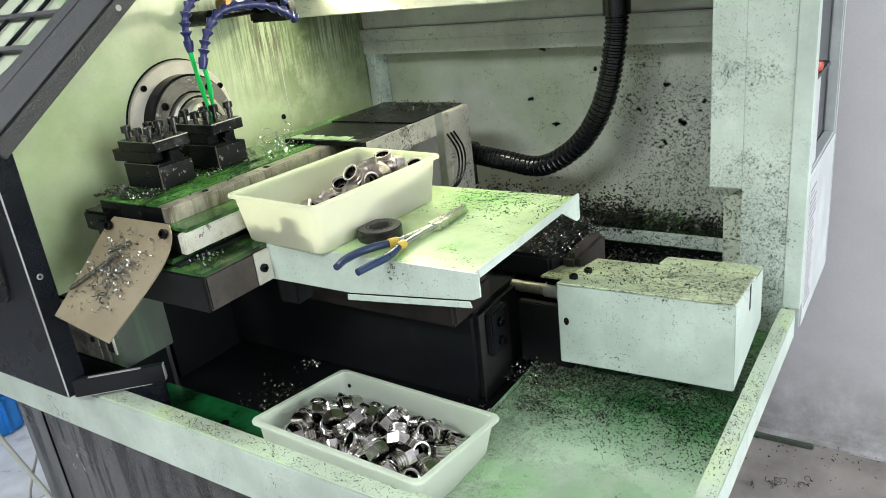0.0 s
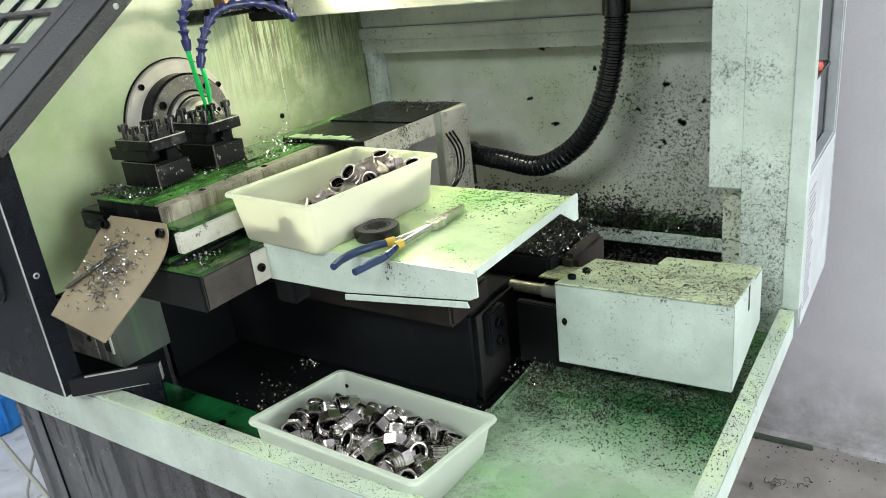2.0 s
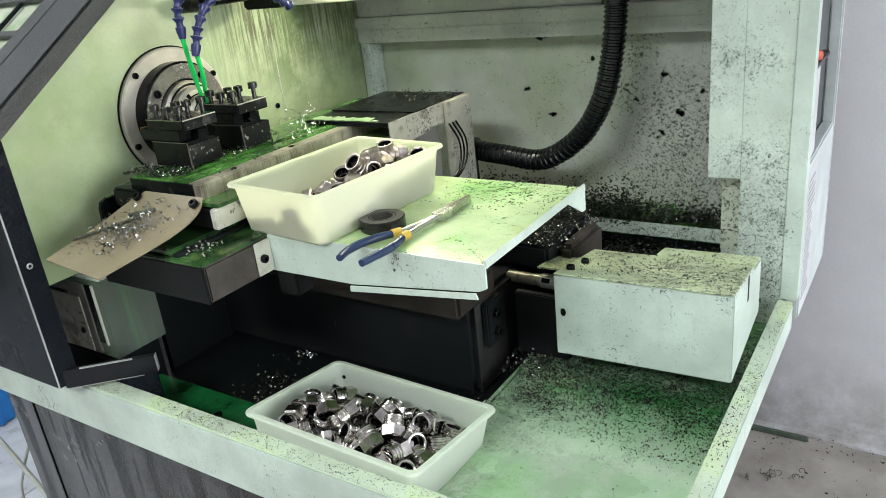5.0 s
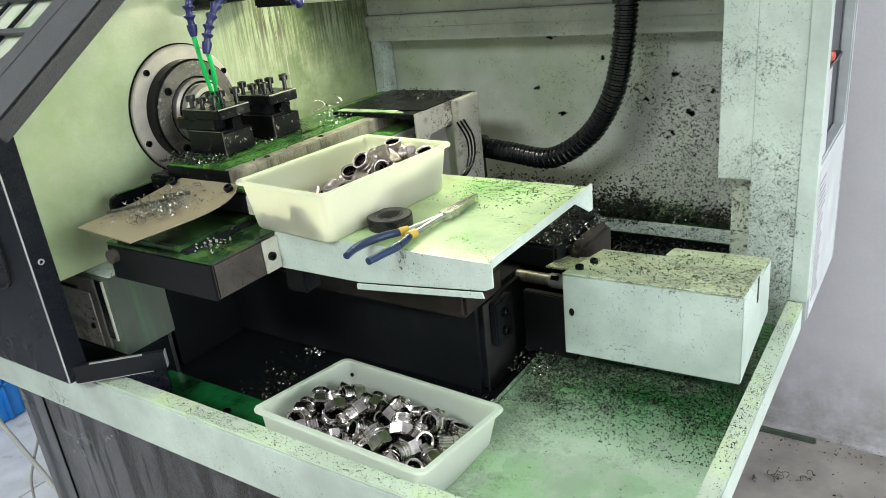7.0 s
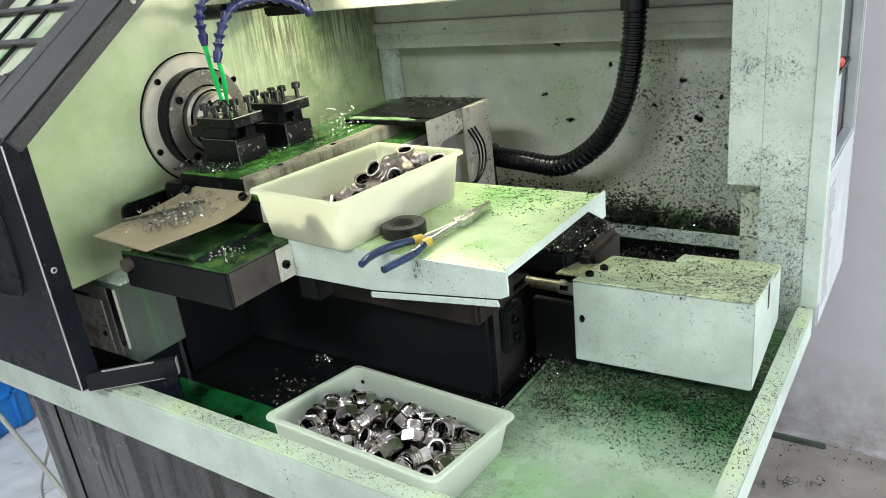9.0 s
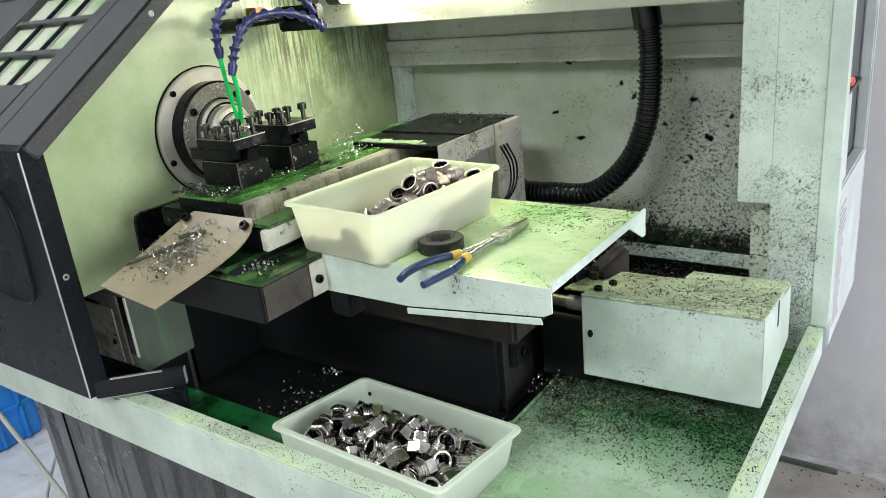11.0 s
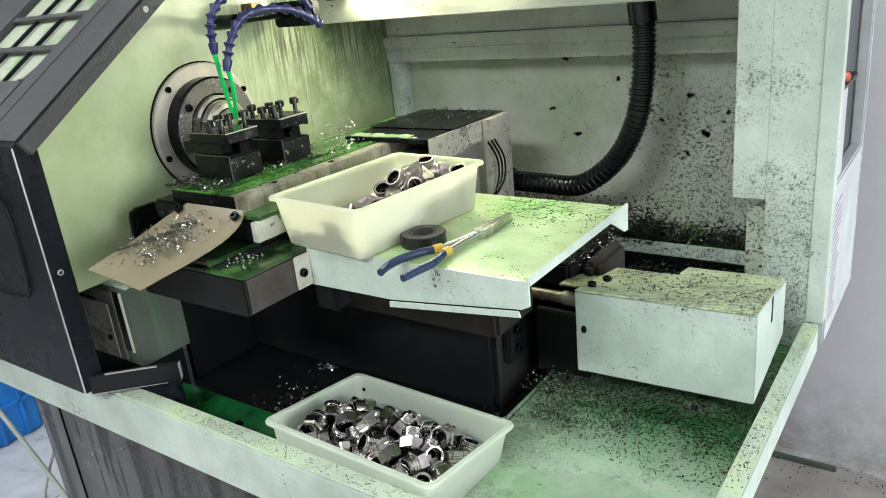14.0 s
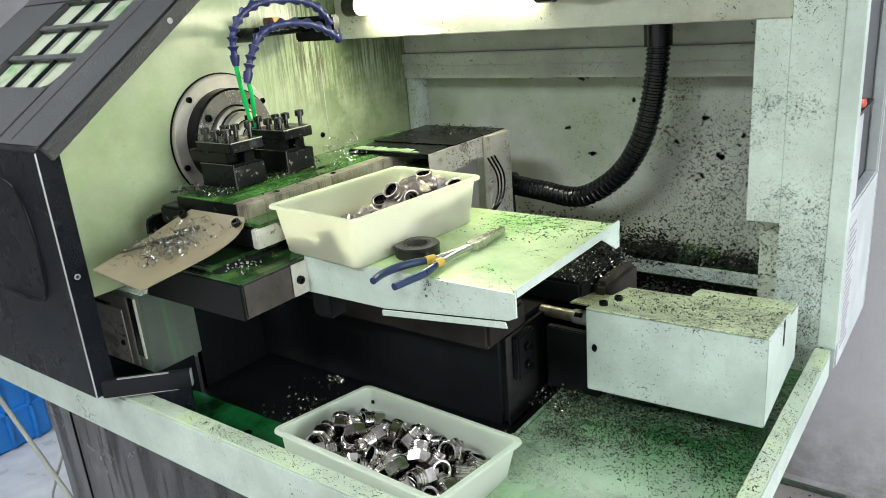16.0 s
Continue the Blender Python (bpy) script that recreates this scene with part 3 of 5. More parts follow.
shelf = part("rear_shelf", one(-1.1, -0.2805, 1.53, 1.60, 0.90, 0.925), OIL_GREEN, lathe, "rear ledge buried in dark chips")
part("lip", one(-1.1, -0.2805, 1.522, 1.5295, 0.905, 0.935, bevel=0.002), PAINT, shelf)
# added black filler that closes the gap below the rear wall
part("rear_filler", one(XL + 0.03, -0.2205, 1.54, 1.60, 0.8455, 0.8995), PIT, lathe, "black filler strip behind the chip heap")
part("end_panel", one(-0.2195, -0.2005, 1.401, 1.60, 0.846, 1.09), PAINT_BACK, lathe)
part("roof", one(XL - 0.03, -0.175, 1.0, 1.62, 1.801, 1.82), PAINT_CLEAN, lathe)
# added black filler that hides the floor behind the door's foot
part("base_filler", one(-1.58, -1.225, 0.66, 0.757, 0.8055, 0.9075), PIT, lathe)
blk = part("left_block", one(-1.60, -1.197, 0.655, 0.760, 0.914, 1.066, bevel=0.002), SHADED_DIRTY_PAINT, lathe, "green block under the wall with shade in its colour, streaked with coolant")
part("panel", one(-1.59, -1.236, 0.650, 0.6545, 0.922, 1.060, bevel=0.001), GREY_PEEL, blk, "scraped grey front plate")
part("slot", one(-1.2355, -1.2165, 0.652, 0.6545, 0.945, 1.060), BLACK_STEEL, blk)
part("chipped_edge", one(-1.2163, -1.2115, 0.6515, 0.6545, 0.942, 1.060), PEELING, blk)
part("groove", one(-1.40, -1.292, 0.6492, 0.6499, 1.036, 1.042), BLACK_STEEL, blk)
part("raised_plate", one(-1.59, -1.255, 0.6475, 0.6498, 0.924, 1.034, bevel=0.0008), GUARD_GREY, blk, "pale scraped plate")
part("top_strip", one(-1.60, -1.20, 0.66, 0.757, 1.0665, 1.071), PAINT, blk)
bm = bmesh.new()
bolt_head(bm, pose(-1.271, 0.6475, 0.965, 90, 0, 0), 0.006, 0.003)
part("screw", bm, BLACK_STEEL, blk)

# black shield plate beside the slide
bm = bmesh.new()
prism(bm, [(0.703, 1.095), (0.93, 1.095), (0.93, 1.199), (0.722, 1.199), (0.712, 1.195), (0.708, 1.185)], "x", -1.2145, -1.2075)
plate_ = part("shield", bm, BLACK_STEEL, lathe, "black shield plate with a coolant-wet edge")
part("wet_edge", one(-1.2148, -1.2072, 0.724, 0.928, 1.1991, 1.2003), OIL_GREEN, plate_)
part("stay", one(-1.2649, -1.2146, 0.80, 0.90, 1.11, 1.13), BLACK_STEEL, plate_)

# dirt clots stuck to the rear wall
rnd = random.Random(11)
bm = bmesh.new()
for x, z, r in ((-0.759, 1.155, 0.009), (-0.466, 1.164, 0.010), (-0.92, 1.333, 0.006), (-0.85, 1.335, 0.006), (-0.787, 1.329, 0.009), (-0.772, 1.335, 0.007), (-0.70, 1.335, 0.006), (-0.65, 1.336, 0.007),  (-0.499, 1.244, 0.008), (-0.823, 1.213, 0.006),
                (-0.505, 1.12, 0.007), (-0.42, 1.21, 0.006), (-0.63, 1.25, 0.006), (-0.56, 1.19, 0.006), (-0.40, 1.10, 0.008), (-0.66, 1.28, 0.007)):
    slant = rnd.uniform(-0.9, 0.9)
    for _ in range(9):
        off, wide = rnd.gauss(0, r * 0.5), rnd.gauss(0, r * 0.22)
        px, pz = x + off * math.cos(slant) - wide * math.sin(slant), z + off * math.sin(slant) + wide * math.cos(slant)
        pts = [(px + r * 0.42 * rnd.uniform(0.35, 1.3) * math.cos(a * 0.571), pz + r * 0.42 * rnd.uniform(0.35, 1.3) * math.sin(a * 0.571)) for a in range(11)]
        prism(bm, pts, "y", 1.5975, 1.602)
solid("dirt_clots", bm, CHIP_DARK, "black clots of oily dirt on the rear wall", "dirt", kind="stuff")

lamp = thing("work_lamp", "lit white tube lamp under the machine's top frame", "lamp")
bm = bmesh.new()
rod(bm, (-1.165, 1.285, 1.528), (-0.715, 1.285, 1.528), 0.02, 20)
part("tube", bm, LAMP, lamp, "glowing frosted tube")
for x in (-1.18, -0.70):
    bm = bmesh.new()
    rod(bm, (x - 0.018, 1.285, 1.528), (x + 0.018, 1.285, 1.528), 0.022, 20)
    part("end_cap", bm, HOSE, lamp, "black end cap")
    part("bracket", one(x - 0.01, x + 0.01, 1.285, 1.31, 1.52, 1.536), HOSE, lamp)
bm = bmesh.new()
tube(bm, curve_points([(-0.68, 1.285, 1.528), (-0.64, 1.29, 1.515), (-0.59, 1.295, 1.512), (-0.54, 1.30, 1.53), (-0.5, 1.30, 1.57)], 24), 0.006, 8)
part("lead", bm, HOSE, lamp)

# ---- black door ----
door = thing("sliding_door", "black hammered-paint lathe door slid open, with a barred window", "machine door")
bm = bmesh.new()
prism(bm, [(0.545, 0.915), (0.583, 0.915), (0.583, 1.3395), (0.5705, 1.331), (0.5525, 1.3572), (0.545, 1.352)], "x", -1.83, -1.208)
part("lower_panel", bm, BLACK_DOOR, door)
SL = Matrix.Translation((0, 0.552, 1.358)) @ pose(0, 0, 0, 34.5, 0, 0)
def slab(x0, x1, u0, u1, n0, n1, bevel=0.003):
    bm = bmesh.new()
    box(bm, x0, x1, u0, u1, n0, n1, bevel=bevel, m=SL)
    return bm
part("frame_rail", slab(-1.36, -1.205, 0.0, 0.75, -0.032, 0.0), BLACK_LIT, door)
part("frame_rail", slab(-1.83, -1.3605, 0.0, 0.14, -0.032, 0.0), BLACK_LIT, door)
part("frame_rail", slab(-1.83, -1.3605, 0.402, 0.75, -0.032, 0.0), BLACK_LIT, door)
part("frame_rail", slab(-1.83, -1.632, 0.1405, 0.4015, -0.032, 0.0), BLACK_LIT, door)
part("seam", slab(-1.313, -1.3115, 0.012, 0.75, 0.0, 0.0006, 0), PIT, door)
for a, b_ in ((0.217, 0.232), (0.310, 0.324)):
    part("window_bar", slab(-1.6315, -1.3605, a, b_, -0.009, -0.002, 0.001), BLACK_LIT, door)
for x in (-1.539, -1.4495):
    part("window_bar", slab(x, x + 0.007, 0.1405, 0.4015, -0.010, -0.0035, 0.001), BLACK_DOOR, door)
# rounded corner of the window
bm = bmesh.new()
for v in prism(bm, [(-1.3605, 0.1405)] + [(-1.3855 + 0.025 * math.sin(radians(a)), 0.1655 - 0.025 * math.cos(radians(a))) for a in range(90, -1, -15)], "z", -0.015, -0.0005):
    v.co = SL @ v.co
part("window_corner", bm, BLACK_LIT, door)
part("pane", slab(-1.6315, -1.3605, 0.1405, 0.4015, -0.018, -0.013, 0), PANE, door, "film-covered window pane with green stains")
part("worn_edge", one(-1.2095, -1.2072, 0.5442, 0.5464, 0.916, 1.35), WHITE_EDGE, door, "edge worn to bare metal")
part("worn_edge", slab(-1.2075, -1.2045, 0.0, 0.75, -0.0015, 0.0012, 0), BLACK_STEEL, door)
for x, y, z in ((-1.2080, 0.563, 1.137),):
    bm = bmesh.new()
    bolt_head(bm, Matrix.Translation((x, y, z)) @ pose(0, 0, 0, 0, 90, 0), 0.0055, 0.002)
    part("rivet", bm, WHITE_EDGE, door)
bm = bmesh.new()
bolt_head(bm, Matrix.Translation((-1.2048, 0.830, 1.530)) @ pose(0, 0, 0, 0, 90, 0), 0.0055, 0.002)
part("rivet", bm, WHITE_EDGE, door)
bm = bmesh.new()
tube(bm, curve_points([(-1.45, 0.5445, 1.30), (-1.33, 0.5445, 1.295), (-1.29, 0.5445, 1.25), (-1.285, 0.5445, 1.13), (-1.32, 0.5445, 1.08), (-1.45, 0.5445, 1.08)], 40), 0.003, 8)
part("handle_recess_edge", bm, BLACK_STEEL, door)
bm = bmesh.new()
FT = Matrix.Translation((-1.2095, 0.556, 0)) @ pose(0, 0, 0, 0, 0, 43)
box(bm, 0, 0.155, 0, 0.012, 0.908, 0.942, bevel=0.0015, m=FT)
part("foot_stem", one(0.088, 0.150, 0.002, 0.010, 0.829, 0.9075, m=FT), BLACK_DOOR, door)
ft = part("foot", bm, FOOT_BLACK, door, "worn black bracket foot")
bm = bmesh.new()
box(bm, 0.03, 0.118, -0.0006, 0.004, 0.9415, 0.9430, m=FT)
box(bm, 0.1545, 0.1556, -0.0006, 0.0124, 0.912, 0.942, m=FT)
box(bm, 0.005, 0.13, -0.0006, 0.0004, 0.9076, 0.9086, m=FT)
part("worn_edge", bm, WHITE_EDGE, ft)

# ---- bed ----
bed = thing("lathe_bed", "oily black cast-iron lathe bed", "lathe bed")
part("casting", one(XL, -0.623, 0.95, 1.36, 0.8055, 0.985, bevel=0.01), CAST, bed)
part("rear_way", one(XL, -0.56, 1.12, 1.32, 0.985, 1.03, bevel=0.006), CAST, bed)
# thin added plate that carries the lighter colour of the lit end
part("end_face", one(-0.6228, -0.6205, 0.958, 1.06, 0.81, 0.978, bevel=0.0005), LIT_IRON, bed, "greyish end face with window light in its colour")
brk = part("bracket", one(-0.6203, -0.606, 0.975, 1.03, 0.892, 0.975, bevel=0.003), CAST, bed)
for z in (0.915, 0.95):
    bm = bmesh.new()
    bolt_head(bm, Matrix.Translation((-0.606, 1.0, z)) @ pose(0, 0, 0, 0, 90, 0), 0.009, 0.008)
    part("bolt", bm, BLACK_STEEL, brk)
part("screw_trough", one(-0.60, -0.50, 1.06, 1.075, 0.8455, 0.965, bevel=0.002), CAST, bed)
part("screw_trough", one(-0.60, -0.50, 1.13, 1.145, 0.8455, 0.985, bevel=0.002), CAST, bed)
part("end_casting", one(-0.5595, -0.525, 1.16, 1.30, 0.8455, 1.02, bevel=0.01), RUSTY, bed)

screw = thing("lead_screw", "grey steel lead screw beside the motor cover", "lead screw")
bm = bmesh.new()
rod(bm, (-0.063, 0, 0), (0.10, 0, 0), 0.011, 20)
part("shaft", bm, WORN_STEEL, screw)
bm = bmesh.new()
turned(bm, [(0.011, 0), (0.0135, 0), (0.0135, 0.030), (0.011, 0.030)], pose(0.01, 0, 0, 0, 90, 0), 24, close=True)
cpl = part("coupling", bm, CABLE, screw, "pale coupling sleeve")
part("tab", one(0.015, 0.03, -0.004, 0.004, 0.0130, 0.0155), BLACK_STEEL, cpl)
SCREW_AT = (-0.575, 1.105, 0.972)

# ---- spindle ----
AXIS = (0.95, 1.297)
SP = Matrix.Translation((XL, *AXIS)) @ pose(0, 0, 0, 0, 90, 0)
spindle = thing("spindle", "steel lathe spindle nose with a bolted round flange", "spindle")
bm = bmesh.new()
turned(bm, [(0.05, 0), (0.128, 0), (0.128, 0.002), (0.05, 0.002)], SP, 64)
part("gasket", bm, BLACK_STEEL, spindle)
bm = bmesh.new()
turned(bm, [(0.05, 0.002), (0.125, 0.002), (0.125, 0.008), (0.122, 0.011), (0.05, 0.011)], SP, 64)
flange = part("flange", bm, FLANGE, spindle)
for a in (-42, 60, 160, 250):
    bm = bmesh.new()
    bolt_head(bm, Matrix.Translation((XL + 0.011, AXIS[0] + 0.116 * math.sin(radians(a)), AXIS[1] + 0.116 * math.cos(radians(a)))) @ pose(0, 0, 0, 0, 90, 0), 0.006, 0.005)
    part("bolt", bm, BLACK_STEEL, flange)
bm = bmesh.new()
turned(bm, [(0.05, 0.011), (0.098, 0.011), (0.098, 0.036), (0.095, 0.039), (0.05, 0.039)], SP, 64)
ring = part("cover_ring", bm, BLACK_STEEL, spindle)
bm = bmesh.new()
turned(bm, [(0.066, 0.039), (0.094, 0.039), (0.094, 0.042), (0.066, 0.042)], SP, 64)
part("ring_face", bm, RING_FACE, ring, "dark ring face flecked with chips")
for a in (-52, 35, 130, 220):
    bm = bmesh.new()
    bolt_head(bm, Matrix.Translation((XL + 0.042, AXIS[0] + 0.08 * math.sin(radians(a)), AXIS[1] + 0.08 * math.cos(radians(a)))) @ pose(0, 0, 0, 0, 90, 0), 0.0075, 0.005)
    part("bolt", bm, BLACK_STEEL, ring)
nose = thing("collet_chuck", "bright turned steel collet chuck holding a workpiece", "chuck")
C0 = pose(0, 0, 0, 0, 90, 0)
bm = bmesh.new()
turned(bm, [(0.03, 0.0), (0.062, 0.0), (0.062, 0.012), (0.058, 0.016), (0.052, 0.016), (0.052, 0.03), (0.046, 0.036), (0.036, 0.037), (0.034, 0.046), (0.026, 0.052), (0.012, 0.052), (0.012, 0.04), (0, 0.04)], C0, 64)
body_ = part("chuck_body", bm, CHUCK, nose)
for r0, r1, h in ((0.0528, 0.0572, 0.0158), (0.0362, 0.0384, 0.0368), (0.0265, 0.0290, 0.0508)):
    bm = bmesh.new()
    turned(bm, [(r0, h), (r1, h), (r1, h + 0.0009), (r0, h + 0.0009)], C0, 48, close=True)
    part("groove", bm, BLACK_STEEL, body_, "dark turned groove")
for a in range(3):
    bm = bmesh.new()
    box(bm, 0.0362, 0.0385, -0.0035, 0.0035, 0.036, 0.046, m=pose(0, 0, 0, 120 * a, 0, 0))
    part("key_slot", bm, BLACK_STEEL, body_)
bm = bmesh.new()
turned(bm, [(0, 0.04), (0.016, 0.052), (0.016, 0.072), (0.0125, 0.073), (0.0125, 0.085), (0.008, 0.085), (0.008, 0.07), (0, 0.07)], C0, 6)
part("workpiece", bm, NUT_STEEL, nose, "half-finished hex fitting in the collet")
NOSE_AT = (XL + 0.039, *AXIS)

# ---- coolant hoses ----
def bead_hose(name, ctrl, label):
    h = thing(name, label, "coolant hose", "coolant hoses")
    pts = curve_points(ctrl, 13)
    for i, (a, b_) in enumerate(zip(pts, pts[1:])):
        d = b_ - a
        m = Matrix.Translation(a) @ d.to_track_quat("Z", "Y").to_matrix().to_4x4()
        n = d.length
        bm = bmesh.new()
        turned(bm, [(0.003, 0), (0.0062, 0), (0.0058, n * 0.4), (0.0066, n * 0.55), (0.0105, n * 0.86), (0.0105, n * 0.95), (0.0075, n * 1.03), (0.003, n * 1.03)], m, 16)
        part("segment", bm, BLUE, h)
    d = (pts[0] - pts[1]).normalized()
    bm = bmesh.new()
    turned(bm, [(0, 0), (0.009, 0), (0.0085, 0.008), (0.006, 0.02), (0, 0.02)], Matrix.Translation(pts[0]) @ d.to_track_quat("Z", "Y").to_matrix().to_4x4(), 16)
    part("nozzle", bm, BLUE, h)
    return h

bead_hose("coolant_hose", [(-1.13, 0.899, 1.462), (-1.13, 0.902, 1.496), (-1.13, 0.926, 1.527), (-1.13, 0.977, 1.549), (-1.13, 1.063, 1.550), (-1.13, 1.121, 1.533), (-1.13, 1.156, 1.5)], "dark blue segmented coolant hose over the spindle")
bead_hose("coolant_hose", [(-1.11, 0.908, 1.430), (-1.11, 0.921, 1.460), (-1.11, 0.951, 1.494), (-1.11, 0.992, 1.507), (-1.11, 1.065, 1.505), (-1.11, 1.124, 1.486), (-1.11, 1.155, 1.467)], "dark blue segmented coolant hose with a short nozzle")
mani = thing("coolant_manifold", "black pipe block with a brass fitting on the wall", "manifold")
bm = bmesh.new()
rod(bm, (XL, 1.02, 1.49), (-1.2, 1.02, 1.49), 0.014, 16)
part("pipe", bm, BLACK_STEEL, mani)
part("block", one(-1.235, -1.12, 1.15, 1.175, 1.465, 1.515, bevel=0.004), BLACK_STEEL, mani)
bm = bmesh.new()
rod(bm, (-1.2, 1.02, 1.494), (-1.2, 1.16, 1.494), 0.01, 14)
part("pipe", bm, BLACK_STEEL, mani)
part("fitting", one(-1.215, -1.185, 1.05, 1.075, 1.502, 1.52, bevel=0.002), BRASS, mani)
for name_pts in ([(-1.13, 0.898, 1.445), (-1.142, 0.912, 1.40), (-1.158, 0.932, 1.345), (-1.165, 0.945, 1.315)], [(-1.11, 0.905, 1.412), (-1.125, 0.92, 1.38), (-1.15, 0.938, 1.34), (-1.165, 0.948, 1.315)]):
    jet = thing("coolant_jet", "bright green coolant stream pouring on the work", "coolant stream", "coolant streams")
    bm = bmesh.new()
    tube(bm, curve_points(name_pts, 24), lambda u: 0.0042 + 0.0012 * math.sin(17 * u) * u, 10)
    part("stream", bm, COOLANT, jet)

# ---- corrugated hose ----
hose = thing("corrugated_hose", "black corrugated hose hanging in the rear housing", "hose")
HP = curve_points([(-0.545, 1.44, 1.452), (-0.546, 1.44, 1.39), (-0.560, 1.44, 1.303), (-0.586, 1.44, 1.222), (-0.639, 1.44, 1.148), (-0.726, 1.44, 1.099), (-0.824, 1.44, 1.108), (-0.905, 1.44, 1.119)], 330)
bm = bmesh.new()
tube(bm, HP, lambda u: 0.0205 + 0.0028 * (1 if math.sin(u * 2 * math.pi * 55) > 0 else 0), 20)
part("corrugated_tube", bm, HOSE, hose)
bm = bmesh.new()
rod(bm, (-0.545, 1.44, 1.41), (-0.545, 1.44, 1.48), 0.027, 24)
part("collar", bm, HOSE, hose)
bm = bmesh.new()
rod(bm, (-0.895, 1.44, 1.118), (-0.94, 1.44, 1.122), 0.029, 24)
part("collar", bm, HOSE, hose)
part("elbow", one(-0.955, -0.905, 1.41, 1.47, 1.03, 1.125, bevel=0.012), HOSE, hose)

# ---- carriage: built as it stands at the start ----
carriage = thing("lathe_carriage", "oily cast-iron lathe carriage with green coolant on top", "lathe carriage")
sad = part("saddle", one(-1.135, -0.884, 0.637, 1.12, 1.093, 1.151, bevel=0.003), RUSTY, carriage)
part("front_face", one(-1.135, -0.883, 0.632, 0.6365, 1.093, 1.151, bevel=0.001), PIT, sad)
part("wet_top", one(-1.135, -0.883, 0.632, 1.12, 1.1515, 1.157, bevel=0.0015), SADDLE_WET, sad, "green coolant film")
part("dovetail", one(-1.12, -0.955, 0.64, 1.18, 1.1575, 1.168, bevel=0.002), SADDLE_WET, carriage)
part("dovetail_step", one(-0.9548, -0.940, 0.64, 1.18, 1.1575, 1.1625, bevel=0.001), CAST, carriage)
bm = bmesh.new()
rod(bm, (-1.117, 0.632, 1.136), (-1.117, 0.621, 1.136), 0.011, 20)
part("end_plug", bm, RUSTY, carriage)
apron = part("apron", one(-0.95, -0.615, 0.88, 1.00, 0.993, 1.04, bevel=0.006), APRON, carriage)
part("leg", one(-0.92, -0.875, 0.80, 0.84, 1.03, 1.0925, bevel=0.004), CAST, carriage)
part("under", one(-1.05, -0.70, 0.88, 1.10, 1.041, 1.0925, bevel=0.006), CAST, carriage)
leg = part("rear_guard", one(-0.884, -0.868, 1.30, 1.388, 1.05, 1.246, bevel=0.002), GUARD_GREY, carriage, "spattered sheet-metal guard")
part("guard_top", one(-1.10, -0.8845, 1.20, 1.39, 1.2470, 1.2488, bevel=0.0005), BLACK_STEEL, carriage)
part("inner_guard", one(-0.90, -0.8975, 1.09, 1.295, 1.06, 1.205), GREY_PEEL, carriage)
for k in range(3):
    bm = bmesh.new()
    tube(bm, curve_points([(-0.862, 1.285 + 0.013 * k, 1.205), (-0.858, 1.311 + 0.013 * k, 1.16), (-0.858, 1.306 + 0.013 * k, 1.115), (-0.86, 1.268 + 0.013 * k, 1.088), (-0.87, 1.225 + 0.013 * k, 1.08)], 30), 0.0021, 8)
    part("wire", bm, HOSE, carriage)

shelf_plate = thing("carriage_shelf", "mint sheet-metal shelf on the carriage, wet with green coolant", "shelf plate")
part("top", one(-0.884, -0.492, 0.768, 1.096, 1.153, 1.157), PLATE_TOP, shelf_plate, "coolant-wet green top")
bm = bmesh.new()
prism(bm, [(-0.884, 1.157), (-0.489, 1.157), (-0.489, 1.123), (-0.501, 1.117), (-0.72, 1.094), (-0.884, 1.094)], "y", 0.7645, 0.7678)
part("front_flange", bm, PAINT_CLEAN, shelf_plate)
bm = bmesh.new()
prism(bm, [(-0.72, 1.0938), (-0.503, 1.1166), (-0.500, 1.1085), (-0.72, 1.0855)], "y", 0.7575, 0.7605)
part("bent_lip", bm, PAINT_CLEAN, shelf_plate)
part("rim", one(-0.4918, -0.488, 0.766, 1.098, 1.150, 1.163, bevel=0.001), PAINT_CLEAN, shelf_plate)
bm = bmesh.new()
prism(bm, [(1.03, 1.15), (1.098, 1.15), (1.098, 1.118), (1.085, 1.118)], "x", -0.4918, -0.489)
part("rear_corner", bm, PAINT_CLEAN, shelf_plate)
fl = part("bracket", one(-0.8828, -0.879, 0.732, 0.7644, 1.096, 1.15, bevel=0.001), PEELING, shelf_plate)
bm = bmesh.new()
bolt_head(bm, Matrix.Translation((-0.879, 0.745, 1.122)) @ pose(0, 0, 0, 0, 90, 0), 0.007, 0.006)
part("bolt", bm, BLACK_STEEL, fl)

# ---- cross slide ----
slide = thing("cross_slide", "coolant-wet steel cross slide", "cross slide")
part("table", one(-1.16, -1.062, 0.676, 1.30, 1.205, 1.238, bevel=0.002), OIL_GREEN, slide, "table wet with green coolant")
part("table_front", one(-1.16, -1.0, 0.673, 0.6755, 1.205, 1.236), BLACK_STEEL, slide)
part("groove_strip", one(-1.0615, -1.042, 0.676, 1.30, 1.205, 1.232, bevel=0.001), BLACK_STEEL, slide)
part("inner_rail", one(-1.0415, -1.012, 0.676, 1.30, 1.205, 1.240, bevel=0.002), OIL_GREEN, slide)
edge = part("edge_rail", one(-1.0115, -0.981, 0.674, 1.30, 1.21, 1.2375, bevel=0.002), WORN_STEEL, slide, "ground steel edge rail")
for y in (0.76, 0.90):
    bm = bmesh.new()
    bolt_head(bm, pose(-0.997, y, 1.2375), 0.006, 0.0012)
    part("screw", bm, BLACK_STEEL, edge)
part("skirt_top", one(-0.9805, -0.932, 0.66, 1.30, 1.207, 1.213, bevel=0.001), OIL_GREEN, slide)
